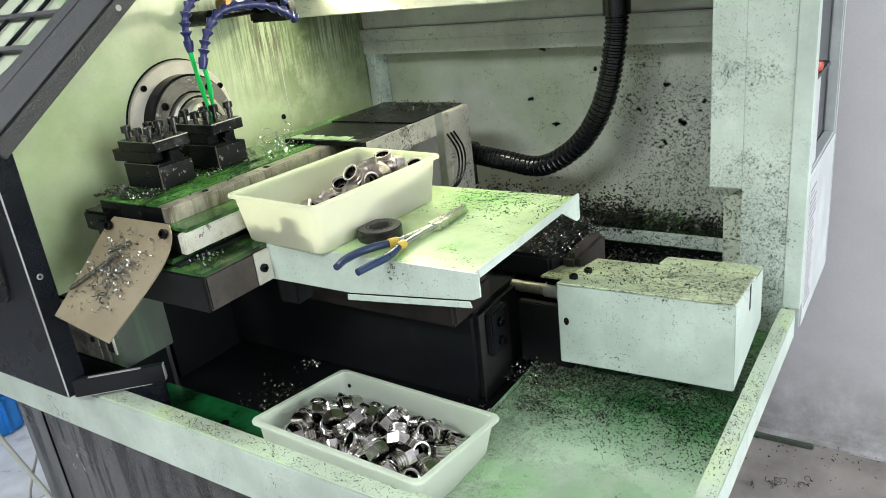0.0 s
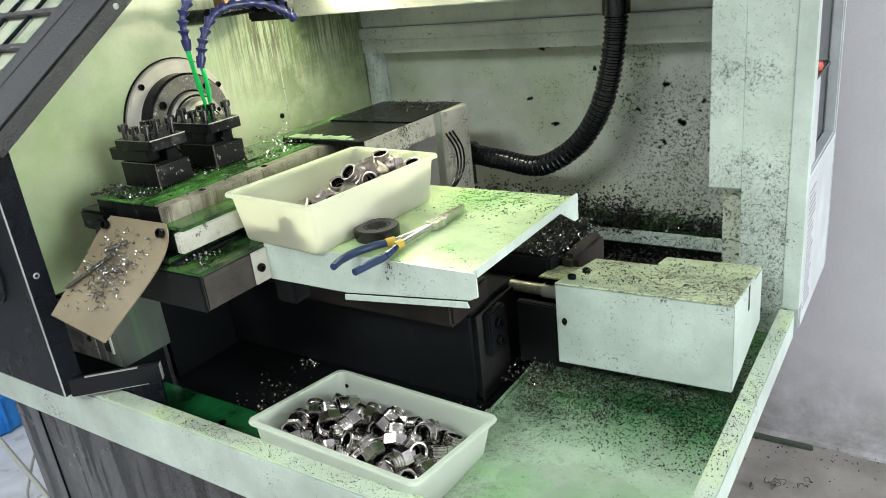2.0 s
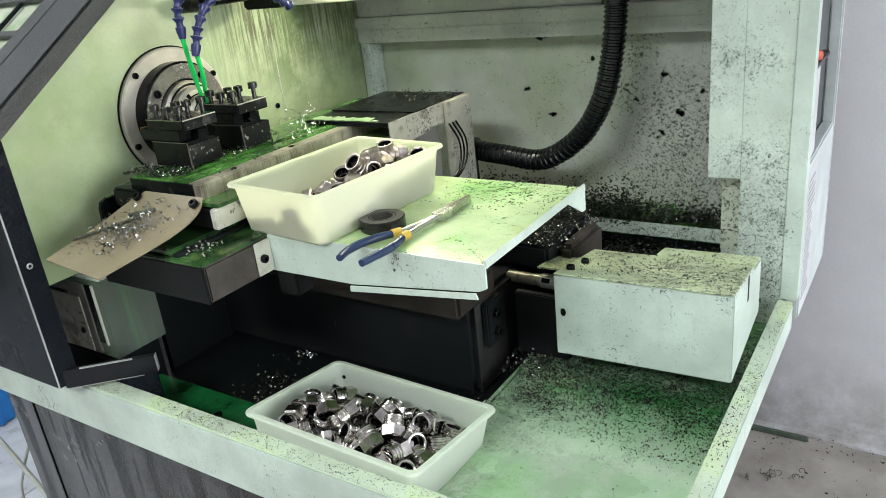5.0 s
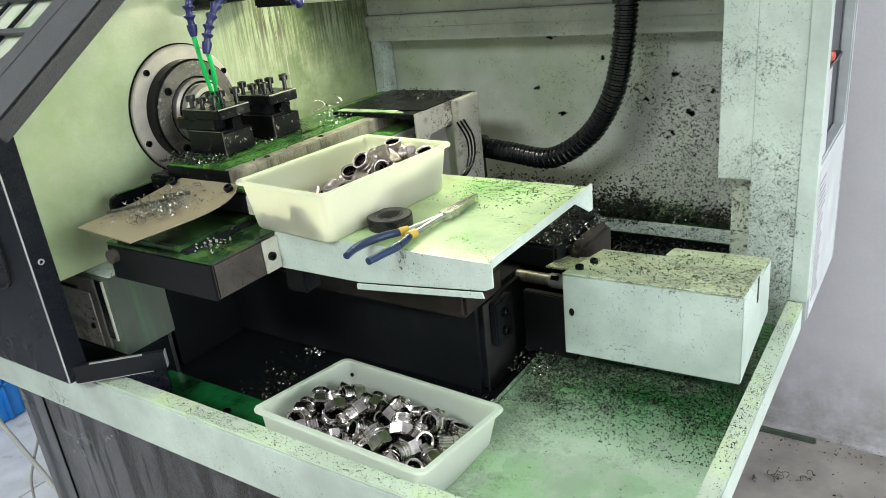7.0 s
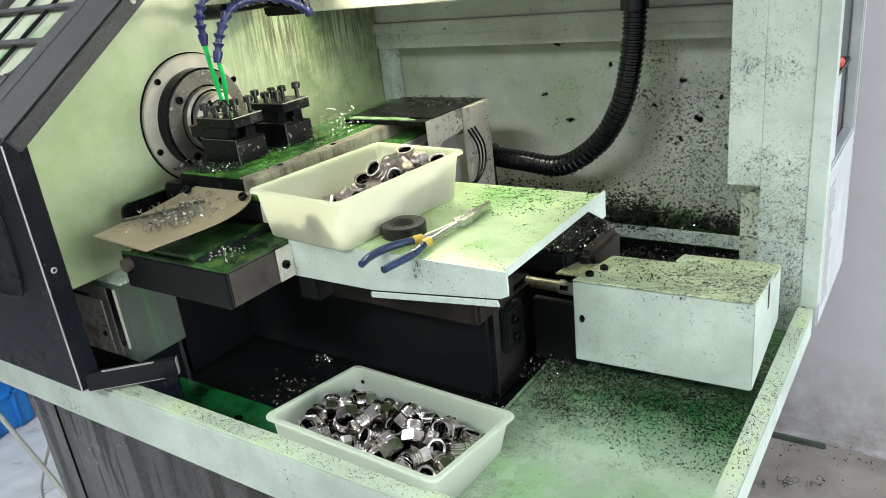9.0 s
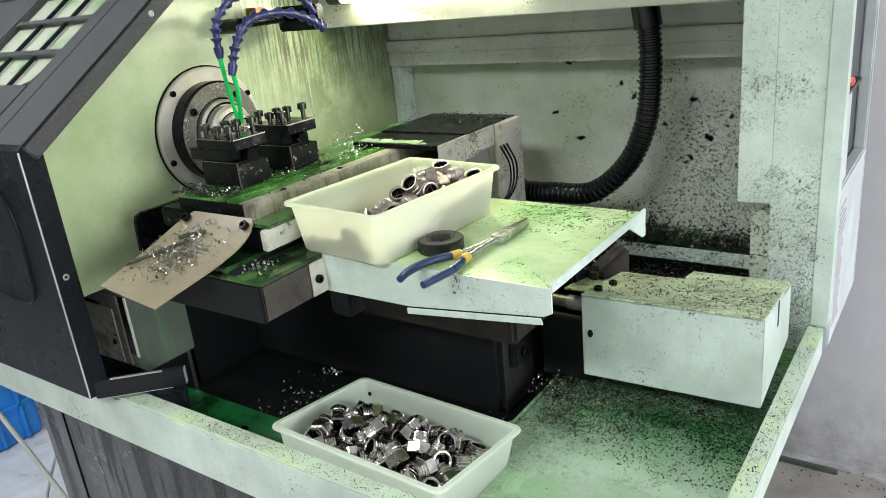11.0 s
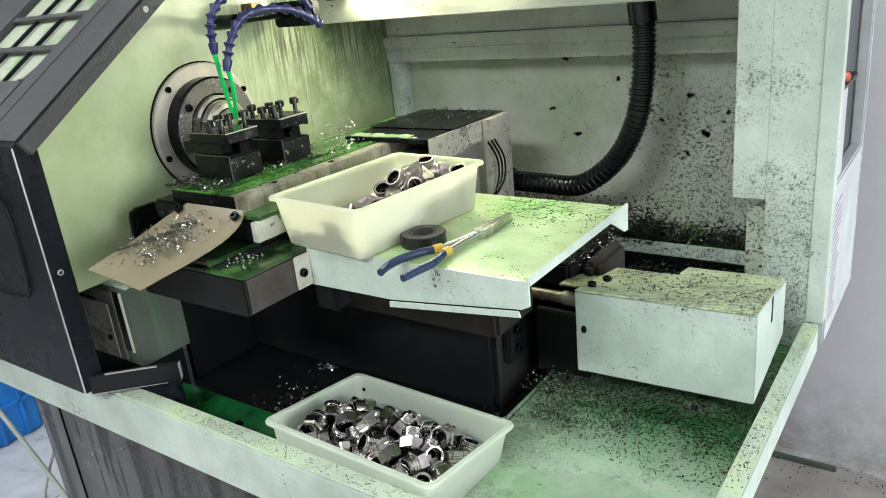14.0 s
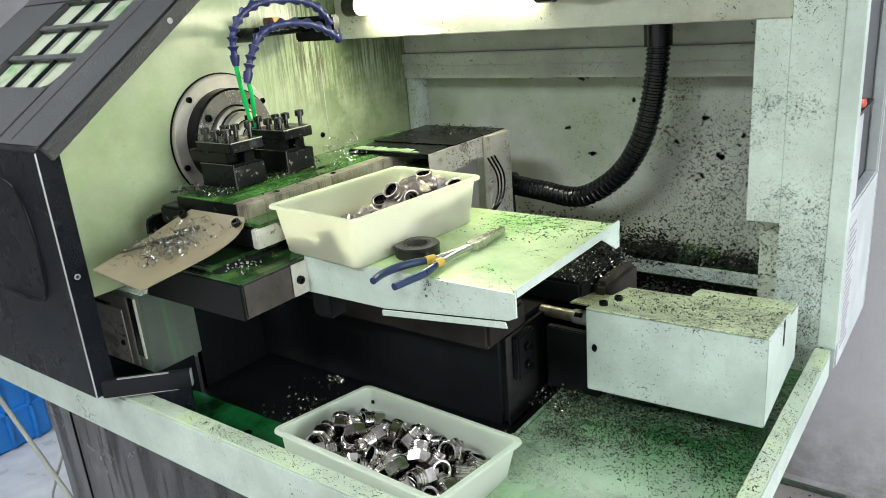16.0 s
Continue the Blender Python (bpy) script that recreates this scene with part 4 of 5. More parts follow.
part("skirt", one(-0.945, -0.9315, 0.651, 1.25, 1.174, 1.2068, bevel=0.002), PEELING, slide, "chipped white side skirt")
part("underside", one(-1.16, -0.9455, 0.655, 1.25, 1.1735, 1.2045, bevel=0.002), CAST, slide)
part("guard_lug", one(-1.20, -1.13, 0.66, 0.72, 1.185, 1.22, bevel=0.004), BLACK_STEEL, slide)
cov = part("rear_cover", one(-1.096, -0.8875, 1.05, 1.26, 1.238, 1.2465, bevel=0.001), BLACK_STEEL, slide, "oily black cover plate")
bm = bmesh.new()
prism(bm, [(1.05, 1.247), (1.28, 1.247), (1.28, 1.203), (1.19, 1.205), (1.178, 1.200), (1.098, 1.196), (1.088, 1.188), (1.086, 1.15), (1.05, 1.15)], "x", -0.8870, -0.8845)
part("cover_side", bm, GUARD_GREY, cov, "grimy pale cover side with peeling paint")
bm = bmesh.new()
rnd = random.Random(5)
n_ = 26
far_ = [(-1.09 + 0.17 * i / n_, 1.083 + 0.012 * noise.noise((i * 0.45, 3.0, 0)) + rnd.uniform(-0.004, 0.004) - (0.012 if i > 22 else 0)) for i in range(n_ + 1)]
near_ = [(-0.922 - 0.168 * i / 12, 1.056 + rnd.uniform(-0.002, 0.004)) for i in range(13)]
prism(bm, far_ + near_, "z", 1.2466, 1.2476)
part("wet_strip", bm, PEEL_FILM, cov, "pale wet strip of peeling film")


def tool_post(y):
    post = thing("tool_post", "black steel tool post with clamping screws", "tool post", "tool posts on the slide")
    bm = bmesh.new()
    prism(bm, [(y, 1.2402), (y + 0.072, 1.2402), (y + 0.072, 1.278), (y + 0.052, 1.283), (y + 0.052, 1.300), (y + 0.03, 1.300), (y + 0.03, 1.283), (y, 1.283)], "x", -1.166, -1.075)
    bmesh.ops.bevel(bm, geom=list(bm.edges), offset=0.0012, segments=1, affect="EDGES")
    part("block", bm, BLACK_STEEL, post)
    bm = bmesh.new()
    prism(bm, [(y, 1.304), (y + 0.03, 1.304), (y + 0.03, 1.3005), (y + 0.075, 1.3005), (y + 0.075, 1.321), (y, 1.321)], "x", -1.168, -1.074)
    bmesh.ops.bevel(bm, geom=list(bm.edges), offset=0.0012, segments=1, affect="EDGES")
    clamp = part("clamp", bm, BLACK_STEEL, post)
    part("shiny_rim", one(-1.0738, -1.073, y + 0.002, y + 0.073, 1.3195, 1.3212), FLANGE, clamp, "edge worn bright")
    part("shiny_rim", one(-1.0748, -1.0735, y + 0.0005, y + 0.0025, 1.2405, 1.283), RUSTY, clamp, "edge worn bright")
    part("worn_face", one(-1.0749, -1.0742, y + 0.002, y + 0.070, 1.2415, 1.277), WORN_BLACK, post, "side worn to bare steel in spots")
    part("worn_face", one(-1.0739, -1.0732, y + 0.004, y + 0.073, 1.303, 1.3192), WORN_BLACK, clamp, "side worn to bare steel in spots")
    part("worn_edge", one(-1.168, -1.076, y - 0.0006, y + 0.0006, 1.3200, 1.3214), SWARF, clamp, "front edge worn bright")
    part("worn_edge", one(-1.165, -1.077, y - 0.0006, y + 0.0006, 1.2822, 1.2834), SWARF, post, "front edge worn bright")
    part("tool_bar", one(-1.192, -1.09, y + 0.002, y + 0.026, 1.2845, 1.3035, bevel=0.001), BLACK_STEEL, post, "square black tool shank")
    part("insert", one(-1.199, -1.19, y + 0.006, y + 0.018, 1.298, 1.3045, bevel=0.0005), BRASS, post)
    for x, yy, up in ((-1.155, 0.014, 0.012), (-1.130, 0.016, 0.008), (-1.10, 0.018, 0.010), (-1.152, 0.055, 0.009), (-1.125, 0.057, 0.012), (-1.088, 0.06, 0.018)):
        bm = bmesh.new()
        rod(bm, (x, y + yy, 1.321), (x, y + yy, 1.321 + up), 0.0042, 12)
        bolt_head(bm, pose(x, y + yy, 1.321 + up), 0.0085, 0.011)
        part("clamp_screw", bm, SCREW_STEEL, post)
    return post


posts = [tool_post(0.737), tool_post(0.860)]

# ---- chip guard: a bent sheet hung from the slide's front, hinge line at its own origin ----
guard = thing("chip_guard", "tan fibre sheet bolted to the slide, littered with chips", "chip guard")
def guard_point(u, v):
    """u along the hinge from -1 to 1, v down the sheet from 0 to 1."""
    half = 0.099 - 0.018 * v - 0.03 * (1 - v) ** 8
    y = -0.178 * v * (1 + 0.05 * u * v)
    z = -0.030 * v ** 2 - 0.009 * math.sin(math.pi * v ** 0.75) + 0.020 * (1 - v) ** 3
    return Vector((u * half - 0.040 * v, y, z))
grid = [[guard_point(-1 + 2 * i / 14, j / 22) for i in range(15)] for j in range(23)]
bm = bmesh.new()
sheet(bm, grid, 0.0022)
part("sheet", bm, CARD, guard)
for u in (-0.86, 0.86):
    p = guard_point(u, 0.07)
    bm = bmesh.new()
    bolt_head(bm, Matrix.Translation(p + Vector((0, -0.002, 0.002))) @ pose(0, 0, 0, 35, 0, 0), 0.0075, 0.007)
    part("bolt", bm, BLACK_STEEL, guard)
for u0, du, v0, dv, turns in ((-0.15, -0.75, 0.30, 0.42, 34), (0.02, -0.45, 0.20, 0.10, 17)):
    bm = bmesh.new()
    tube(bm, [guard_point(u0 + du * w, v0 + dv * w) + Vector((0, 0, 0.006)) for w in [i / 110 for i in range(111)]],
         lambda u, n=turns: 0.0028 + 0.0011 * math.sin(u * 2 * math.pi * n), 8)
    part("coiled_chip", bm, TWINE, guard, "tightly coiled steel swarf")
rnd = random.Random(21)
bm = bmesh.new()
for _ in range(230):
    u, v = rnd.gauss(-0.05, 0.3), min(0.95, max(0.1, rnd.gauss(0.47, 0.16)))
    c = guard_point(u, v) + Vector((0, 0, 0.004 + abs(rnd.gauss(0, 0.003))))
    q = Euler((rnd.uniform(0, 6), rnd.uniform(0, 6), rnd.uniform(0, 6))).to_matrix()
    r = rnd.uniform(0.002, 0.0048)
    n = rnd.randint(5, 9)
    ra, rb = [], []
    for k in range(n):
        a = k * 0.8
        base_ = Vector((r * math.cos(a), r * math.sin(a), 0.0012 * k))
        ra.append(bm.verts.new(c + q @ base_))
        rb.append(bm.verts.new(c + q @ (base_ + Vector((0, 0, 0.0018)))))
    for k in range(n - 1):
        bm.faces.new((ra[k], ra[k + 1], rb[k + 1], rb[k]))
guard_chips = solid("guard_turnings", bm, SWARF, "curled steel chips lying on the fibre guard", "metal chips", kind="stuff")

# ---- bins ----
def parts_bin(label, m, size, holes, plastic):
    b = thing("parts_bin", label, "plastic bin", "plastic bins")
    L, W_, H_ = size
    t, ins = 0.0018, 0.015

    def shell(rows, closed):
        bm = bmesh.new()
        rings = []
        for l, w, z, r in rows:
            out = []
            for sx, sy, a0 in ((1, 1, 0), (-1, 1, 90), (-1, -1, 180), (1, -1, 270)):
                for k in range(7):
                    a = radians(a0 + 15 * k)
                    out.append(bm.verts.new(m @ Vector((sx * (l / 2 - r) + r * math.cos(a), sy * (w / 2 - r) + r * math.sin(a), z))))
            rings.append(out)
        fs = []
        for a, c in list(zip(rings, rings[1:])) + ([(rings[-1], rings[0])] if closed else []):
            for k in range(28):
                fs.append(bm.faces.new((a[k], a[(k + 1) % 28], c[(k + 1) % 28], c[k])))
        if not closed:
            fs += [bm.faces.new(rings[0]), bm.faces.new(rings[-1])]
        bmesh.ops.recalc_face_normals(bm, faces=fs)
        return bm

    tub = part("tub", shell([(L - 2 * ins - 0.008, W_ - 2 * ins - 0.008, 0, 0.014), (L - 2 * ins, W_ - 2 * ins, 0.004, 0.017), (L - 0.014, W_ - 0.014, H_ - 0.001, 0.013), (L - 0.019, W_ - 0.019, H_ - 0.001, 0.011),
                             (L - 2 * ins - 2 * t, W_ - 2 * ins - 2 * t, t + 0.003, 0.016), (L - 2 * ins - 2 * t - 0.008, W_ - 2 * ins - 2 * t - 0.008, t, 0.013)], False), plastic, b)
    part("rim", shell([(L - 0.0135, W_ - 0.0135, H_ - 0.005, 0.0132), (L - 0.001, W_ - 0.001, H_ - 0.005, 0.014), (L, W_, H_ - 0.0025, 0.014), (L - 0.003, W_ - 0.003, H_ + 0.0005, 0.013),
                       (L - 0.017, W_ - 0.017, H_ + 0.0005, 0.012), (L - 0.0195, W_ - 0.0195, H_ - 0.002, 0.0108), (L - 0.0192, W_ - 0.0192, H_ - 0.0008, 0.011), (L - 0.0138, W_ - 0.0138, H_ - 0.0008, 0.013)], True), plastic, b)
    for x, z in holes:
        bm = bmesh.new()
        turned(bm, [(0, 0), (0.0035, 0), (0.0035, 0.001), (0, 0.001)], m @ Matrix.Translation((x, W_ / 2 - 0.0125, z)) @ pose(0, 0, 0, 90, 0, 0), 12)
        part("rivet_hole", bm, BLACK_STEEL, tub)
    return b


BIN_UP = Matrix.Translation((-0.823, 0.890, 1.1575)) @ pose(0, 0, 0, 0, 0, 90 - 5.2)
BIN_LOW = Matrix.Translation((-0.669, 0.706, 0.8435)) @ pose(0, 0, 0, -7.6, 1.6, -0.7)
bin_up = parts_bin("milky plastic bin of hex fittings on the carriage shelf", BIN_UP, (0.303, 0.207, 0.081), (), BIN)
bin_low = parts_bin("milky plastic bin full of finished hex fittings behind the rail", BIN_LOW, (0.318, 0.218, 0.072), ((-0.135, 0.05), (-0.142, 0.028)), BIN_GREEN_LIT)

# ---- hex fittings ----
def hex_fitting(label, steel, bands):
    """A hex nut with a bored collar; bands are the turned grooves round the collar."""
    made = thing("hex_fitting", label, "fitting", "hex fittings in the bins")
    whole = Matrix.Identity(4)
    bm = bmesh.new()
    turned(bm, [(0.0100, -0.016), (0.0152, -0.016), (0.0185, -0.0138), (0.0185, 0.001), (0.0155, 0.003), (0.0100, 0.003)], whole, 6)
    part("hex_body", bm, steel, made, smooth=20)
    bm = bmesh.new()
    prof = [(0.0110, 0.0025), (0.0152, 0.0025)]
    for h in bands:
        prof += [(0.0156, h), (0.0156, h + 0.0026), (0.0147, h + 0.0031), (0.0147, h + 0.0039)]
    prof += [(0.0150, 0.0172), (0.0145, 0.018), (0.0126, 0.018), (0.0112, 0.0165)]
    turned(bm, prof, whole, 28, close=True)
    part("collar", bm, steel, made, smooth=20)
    bm = bmesh.new()
    turned(bm, [(0.0100, -0.0158), (0.0100, -0.004), (0.0110, -0.004), (0.0111, 0.0160)], whole, 20)
    part("bore", bm, BLACK_STEEL, made, "dark bore")
    return made


rnd = random.Random(8)
used = set()


def put(model, m):
    """The model itself on its first call, then copies of it."""
    if model.name in used:
        return copy_thing(model, m)
    used.add(model.name)
    model.matrix_basis = m
    return model


def tumbled(x, y, z):
    return Matrix.Translation((x, y, z)) @ pose(0, 0, 0, rnd.uniform(-110, 110), rnd.uniform(-80, 80), rnd.uniform(0, 360))


def leaning(x, y, z, wall_axis):
    """A nut lying with its side against a wall that runs along wall_axis."""
    tilt = pose(0, 0, 0, 0, rnd.uniform(-180, 180), 0) if wall_axis == "x" else pose(0, 0, 0, rnd.uniform(-180, 180), 0, 0)
    return Matrix.Translation((x, y, z)) @ tilt @ pose(0, 0, 0, 0, 0, 30)


bright_fitting = hex_fitting("bright machined steel hex fitting with a banded bored collar", NUT_STEEL, (0.0035, 0.0085, 0.0125))
for layer, (z, nx, ny, sx, sy) in enumerate(((0.020, 7, 5, 0.038, 0.034), (0.040, 7, 4, 0.037, 0.038), (0.058, 6, 3, 0.038, 0.039))):
    for i in range(nx):
        for j in range(ny):
            if layer == 2 and rnd.random() < 0.15:
                continue
            x = (i - (nx - 1) / 2) * sx + rnd.uniform(-0.006, 0.006) - 0.006 * layer
            y = (j - (ny - 1) / 2) * sy + rnd.uniform(-0.006, 0.006) - 0.006 * layer
            x = max(-0.117, min(0.117, x))
            y = max(-0.070, min(0.070, y))
            put(bright_fitting, BIN_LOW @ tumbled(x, y, z + rnd.uniform(-0.003, 0.004) - (0.008 if x > 0.08 and layer else 0)))

dull_fitting = hex_fitting("dull brownish steel hex fitting with a short bored collar", BLANK_STEEL, (0.0060,))
loose_up = []
# against the end wall, against the long wall, then the heap that rises to the far end
for y in (-0.048, -0.012, 0.024, 0.058):
    loose_up.append(put(dull_fitting, BIN_UP @ leaning(-0.1172, y, 0.0205, "y")))
loose_up.append(put(dull_fitting, BIN_UP @ leaning(-0.1185, -0.030, 0.0480, "y")))
for k in range(6):
    loose_up.append(put(dull_fitting, BIN_UP @ leaning(-0.078 + 0.0385 * k, -0.0690, 0.0205 + 0.002 * (k % 2), "x")))
for k in range(4):
    loose_up.append(put(dull_fitting, BIN_UP @ leaning(0.010 + 0.036 * k, -0.0705, 0.046 + 0.004 * k, "x")))
for x, y in [(-0.078 + 0.039 * i, -0.030 + 0.039 * j) for i in range(6) for j in range(3)]:
    loose_up.append(put(dull_fitting, BIN_UP @ tumbled(x, y, 0.0225)))
for x, y, z in ((-0.045, -0.035, 0.043), (-0.008, -0.040, 0.050), (0.004, -0.004, 0.052), (0.034, -0.034, 0.060), (0.042, 0.004, 0.056), (0.070, -0.032, 0.064), (0.080, 0.006, 0.060), (0.108, -0.030, 0.066),
                (0.112, 0.012, 0.060), (0.022, -0.022, 0.070), (0.060, -0.020, 0.073), (0.096, -0.018, 0.074)):
    loose_up.append(put(dull_fitting, BIN_UP @ tumbled(x, y, z)))

# ---- tape and pliers on the shelf ----
tape = thing("tape_roll", "roll of black insulating tape lying flat", "tape roll")
bm = bmesh.new()
TP = pose(-0.709, 0.841, 1.1575)
turned(bm, [(0.019, 0), (0.034, 0), (0.035, 0.001), (0.035, 0.017), (0.034, 0.018), (0.019, 0.018)], TP, 48, close=True)
part("roll", bm, TAPE, tape)
bm = bmesh.new()
turned(bm, [(0.017, 0.001), (0.019, 0.001), (0.019, 0.0185), (0.017, 0.0185)], TP, 40, close=True)
part("core", bm, TAPE_CORE, tape)
bm = bmesh.new()
turned(bm, [(0.021, 0.0181), (0.033, 0.0181), (0.033, 0.0184), (0.021, 0.0184)], TP, 40, close=True)
part("face", bm, TAPE_CORE, tape, "paler wound face")

pliers = thing("long_nose_pliers", "steel long-nose pliers with blue dipped handles and yellow collars", "pliers")
zp = 1.166
for pts_, nm in (([(-0.661, 0.806, zp), (-0.674, 0.79, zp), (-0.686, 0.76, zp), (-0.688, 0.73, zp), (-0.682, 0.705, zp)], "handle"),
                 ([(-0.641, 0.798, zp), (-0.636, 0.778, zp), (-0.634, 0.755, zp), (-0.637, 0.73, zp), (-0.640, 0.700, zp)], "handle")):
    bm = bmesh.new()
    tube(bm, curve_points(pts_, 24), lambda u: 0.0052 + 0.0010 * math.sin(3.1 * u), 14)
    part("grip", bm, BLUE_GRIP, pliers, "blue dipped handle")
for a, b_ in (((-0.664, 0.803, zp), (-0.657, 0.816, zp)), ((-0.642, 0.796, zp), (-0.640, 0.810, zp))):
    bm = bmesh.new()
    rod(bm, a, b_, 0.0068, 14)
    part("collar", bm, YELLOW, pliers, "yellow collar")
for pts_ in ([(-0.657, 0.814, zp), (-0.648, 0.85, zp), (-0.641, 0.885, zp)], [(-0.640, 0.808, zp), (-0.640, 0.85, zp), (-0.637, 0.888, zp)]):
    bm = bmesh.new()
    tube(bm, curve_points(pts_, 12), lambda u: 0.0042, 12)
    part("shank", bm, STEEL, pliers)
for sgn in (-1, 1):
    bm = bmesh.new()
    prism(bm, [(-0.639 + sgn * 0.0005, 0.882), (-0.639 + sgn * 0.0105, 0.888), (-0.638 + sgn * 0.0095, 0.91), (-0.636 + sgn * 0.0028, 0.976), (-0.636 + sgn * 0.0005, 0.978)], "z", zp - 0.006, zp + 0.005)
    part("jaw", bm, STEEL, pliers)

# ---- cover box over the axis motor ----
cover = thing("motor_cover", "mint sheet-metal cover box with chips strewn on top", "machine cover")
CB = Matrix.Translation((-0.214, 0.999, 0)) @ pose(0, 0, 0, 0, 0, 2.6)
def cbox(x0, x1, y0, y1, z0, z1, bevel=0.0015):
    bm = bmesh.new()
    box(bm, x0, x1, y0, y1, z0, z1, bevel=bevel, m=CB)
    return bm
def cprism(pts, axis, lo, hi):
    bm = bmesh.new()
    for v in prism(bm, pts, axis, lo, hi):
        v.co = CB @ v.co
    bmesh.ops.bevel(bm, geom=list(bm.edges), offset=0.001, segments=1, affect="EDGES")
    return bm
part("front_panel", cbox(-0.272, 0, 0, 0.003, 0.905, 1.046), PAINT_CLEAN, cover)
part("end_panel", cprism([(0.0032, 0.905), (0.245, 0.905), (0.245, 1.002), (0.17, 1.0115), (0.17, 1.02), (0.0032, 1.046)], "x", -0.003, 0), PAINT_CLEAN, cover, "bright bare end panel")
topc = part("lid", cprism([(0.0, 1.0462), (0.19, 1.0105), (0.19, 1.0135), (0.0, 1.0492)], "x", -0.272, -0.001), PAINT_TOP, cover, "lid strewn with pale chips")
part("raised_lid", cprism([(0.1905, 1.0125), (0.244, 1.0025), (0.244, 1.007), (0.1905, 1.017)], "x", -0.16, -0.001), PAINT_TOP, cover)
part("inner_panel", cprism([(0.0032, 0.905), (0.187, 0.905), (0.187, 1.0105), (0.0032, 1.045)], "x", -0.272, -0.269), PAINT_CLEAN, cover)
part("rear_panel", cbox(-0.269, -0.0032, 0.184, 0.187, 0.905, 1.009), PAINT_CLEAN, cover)
part("foot", cbox(-0.22, -0.09, 0.11, 0.17, 0.8455, 0.905), CAST, cover)
part("gusset", cprism([(0.10, 1.005), (0.19, 0.99), (0.19, 0.994), (0.10, 1.009)], "x", -0.345, -0.273), PAINT_TOP, cover)
part("notch", cbox(-0.0002, 0.0008, 0.115, 0.125, 0.985, 1.026, 0), BLACK_STEEL, cover)
bm = bmesh.new()
turned(bm, [(0, 0), (0.0045, 0), (0.0045, 0.0008), (0, 0.0008)], CB @ Matrix.Translation((-0.258, 0, 0.982)) @ pose(0, 0, 0, 90, 0, 0) @ Matrix.Diagonal((1, 1.5, 1, 1)), 14)
part("screw_hole", bm, BLACK_STEEL, cover)
for x, y in ((-0.256, 0.035), (-0.25, 0.085)):
    bm = bmesh.new()
    bolt_head(bm, CB @ Matrix.Translation((x, y, 1.0485 - 0.19 * y)), 0.007, 0.008)
    part("bolt", bm, BLACK_STEEL, topc)

# ---- loose chips ----
chips("pan_swarf", [(-0.54, -0.22, 0.98, 1.30, 0.846, 0.004), (-0.55, -0.45, 0.9, 1.05, 0.846, 0.006), (-0.54, -0.21, 0.86, 1.0, 0.846, 0.0008), (-0.54, -0.21, 0.9, 1.05, 0.846, 0.0008), (-0.54, -0.3, 0.98, 1.06, 0.846, 0.002), (-0.54, -0.24, 0.92, 1.03, 0.846, 0.001)], 3600, 0.0026, CHIP_DARK, "dark oily chips strewn over the pan", 1)
chips("rear_swarf", [(-0.95, -0.29, 1.30, 1.52, 0.847, 0.014), (-0.95, -0.29, 1.53, 1.60, 0.928, 0.020), (-0.95, -0.29, 1.40, 1.53, 0.86, 0.022), (-0.5, -0.23, 1.33, 1.53, 0.85, 0.02), (-0.97, -0.55, 1.50, 1.60, 0.93, 0.035)], 12000, 0.007, CHIP_DARK, "heap of black oily chips behind the bed", 2)
chips("bright_swarf", [(-0.95, -0.29, 1.32, 1.52, 0.87, 0.012), (-0.95, -0.29, 1.53, 1.60, 0.932, 0.008), (-0.62, -0.53, 1.12, 1.32, 1.031, 0.003), (-0.60, -0.53, 0.98, 1.06, 0.847, 0.004)], 900, 0.0042, CHIP, "bright flecks of steel chips in the oil", 4)
chips("pit_swarf", [(-0.90, -0.82, 0.86, 0.94, 0.806, 0.008), (-1.0, -0.90, 0.75, 0.86, 0.806, 0.003), (-0.75, -0.60, 0.85, 0.95, 0.806, 0.004), (-1.1, -0.6, 0.76, 0.95, 0.806, 0.002), (-1.06, -0.98, 0.77, 0.87, 0.807, 0.003), (-1.05, -1.0, 0.93, 0.95, 0.807, 0.003)], 560, 0.005, CHIP, "bright chips glinting in the black pit", 5)
chips("bed_swarf", [(-0.72, -0.56, 1.12, 1.32, 1.031, 0.006)], 1400, 0.006, CHIP_DARK, "black chips heaped on the bed", 6)
chips("rail_swarf", [(-1.0, -0.55, 0.588, 0.612, 0.9005, 0.001), (-0.201, -0.18, 0.8, 1.30, 0.9005, 0.001)], 260, 0.0022, CHIP_DARK, "small chips along the rail's top", 7)
chips("lid_swarf", [(-0.47, -0.22, 1.01, 1.05, 1.046, 0.0015), (-0.47, -0.23, 1.05, 1.09, 1.038, 0.0015), (-0.47, -0.23, 1.09, 1.13, 1.030, 0.0015), (-0.47, -0.23, 1.13, 1.18, 1.022, 0.0015), (-0.36, -0.22, 1.14, 1.20, 1.018, 0.002)], 520, 0.0030, CHIP_DARK, "chips strewn over the cover's lid", 9)

stuck_chips("wall_spatter", (-1.0, 1.6005, 1.335), (0.775, 0, 0), (0, 0, -0.40), 5200, 0.0042, CHIP_DARK, "black chips stuck all over the rear wall", 41, (2.6, 1.3))
stuck_chips("beam_spatter", (-1.2, 1.5345, 1.400), (0.97, 0, 0), (0, 0, -0.06), 260, 0.0036, CHIP_DARK, "black chips stuck to the rear beams", 42)
stuck_chips("strip_spatter", (-0.333, 1.310, 1.52), (0.054, 0, 0), (0, 0, -0.40), 420, 0.0030, CHIP_DARK, "black chips stuck to the side strip", 43, (1, 1.4))
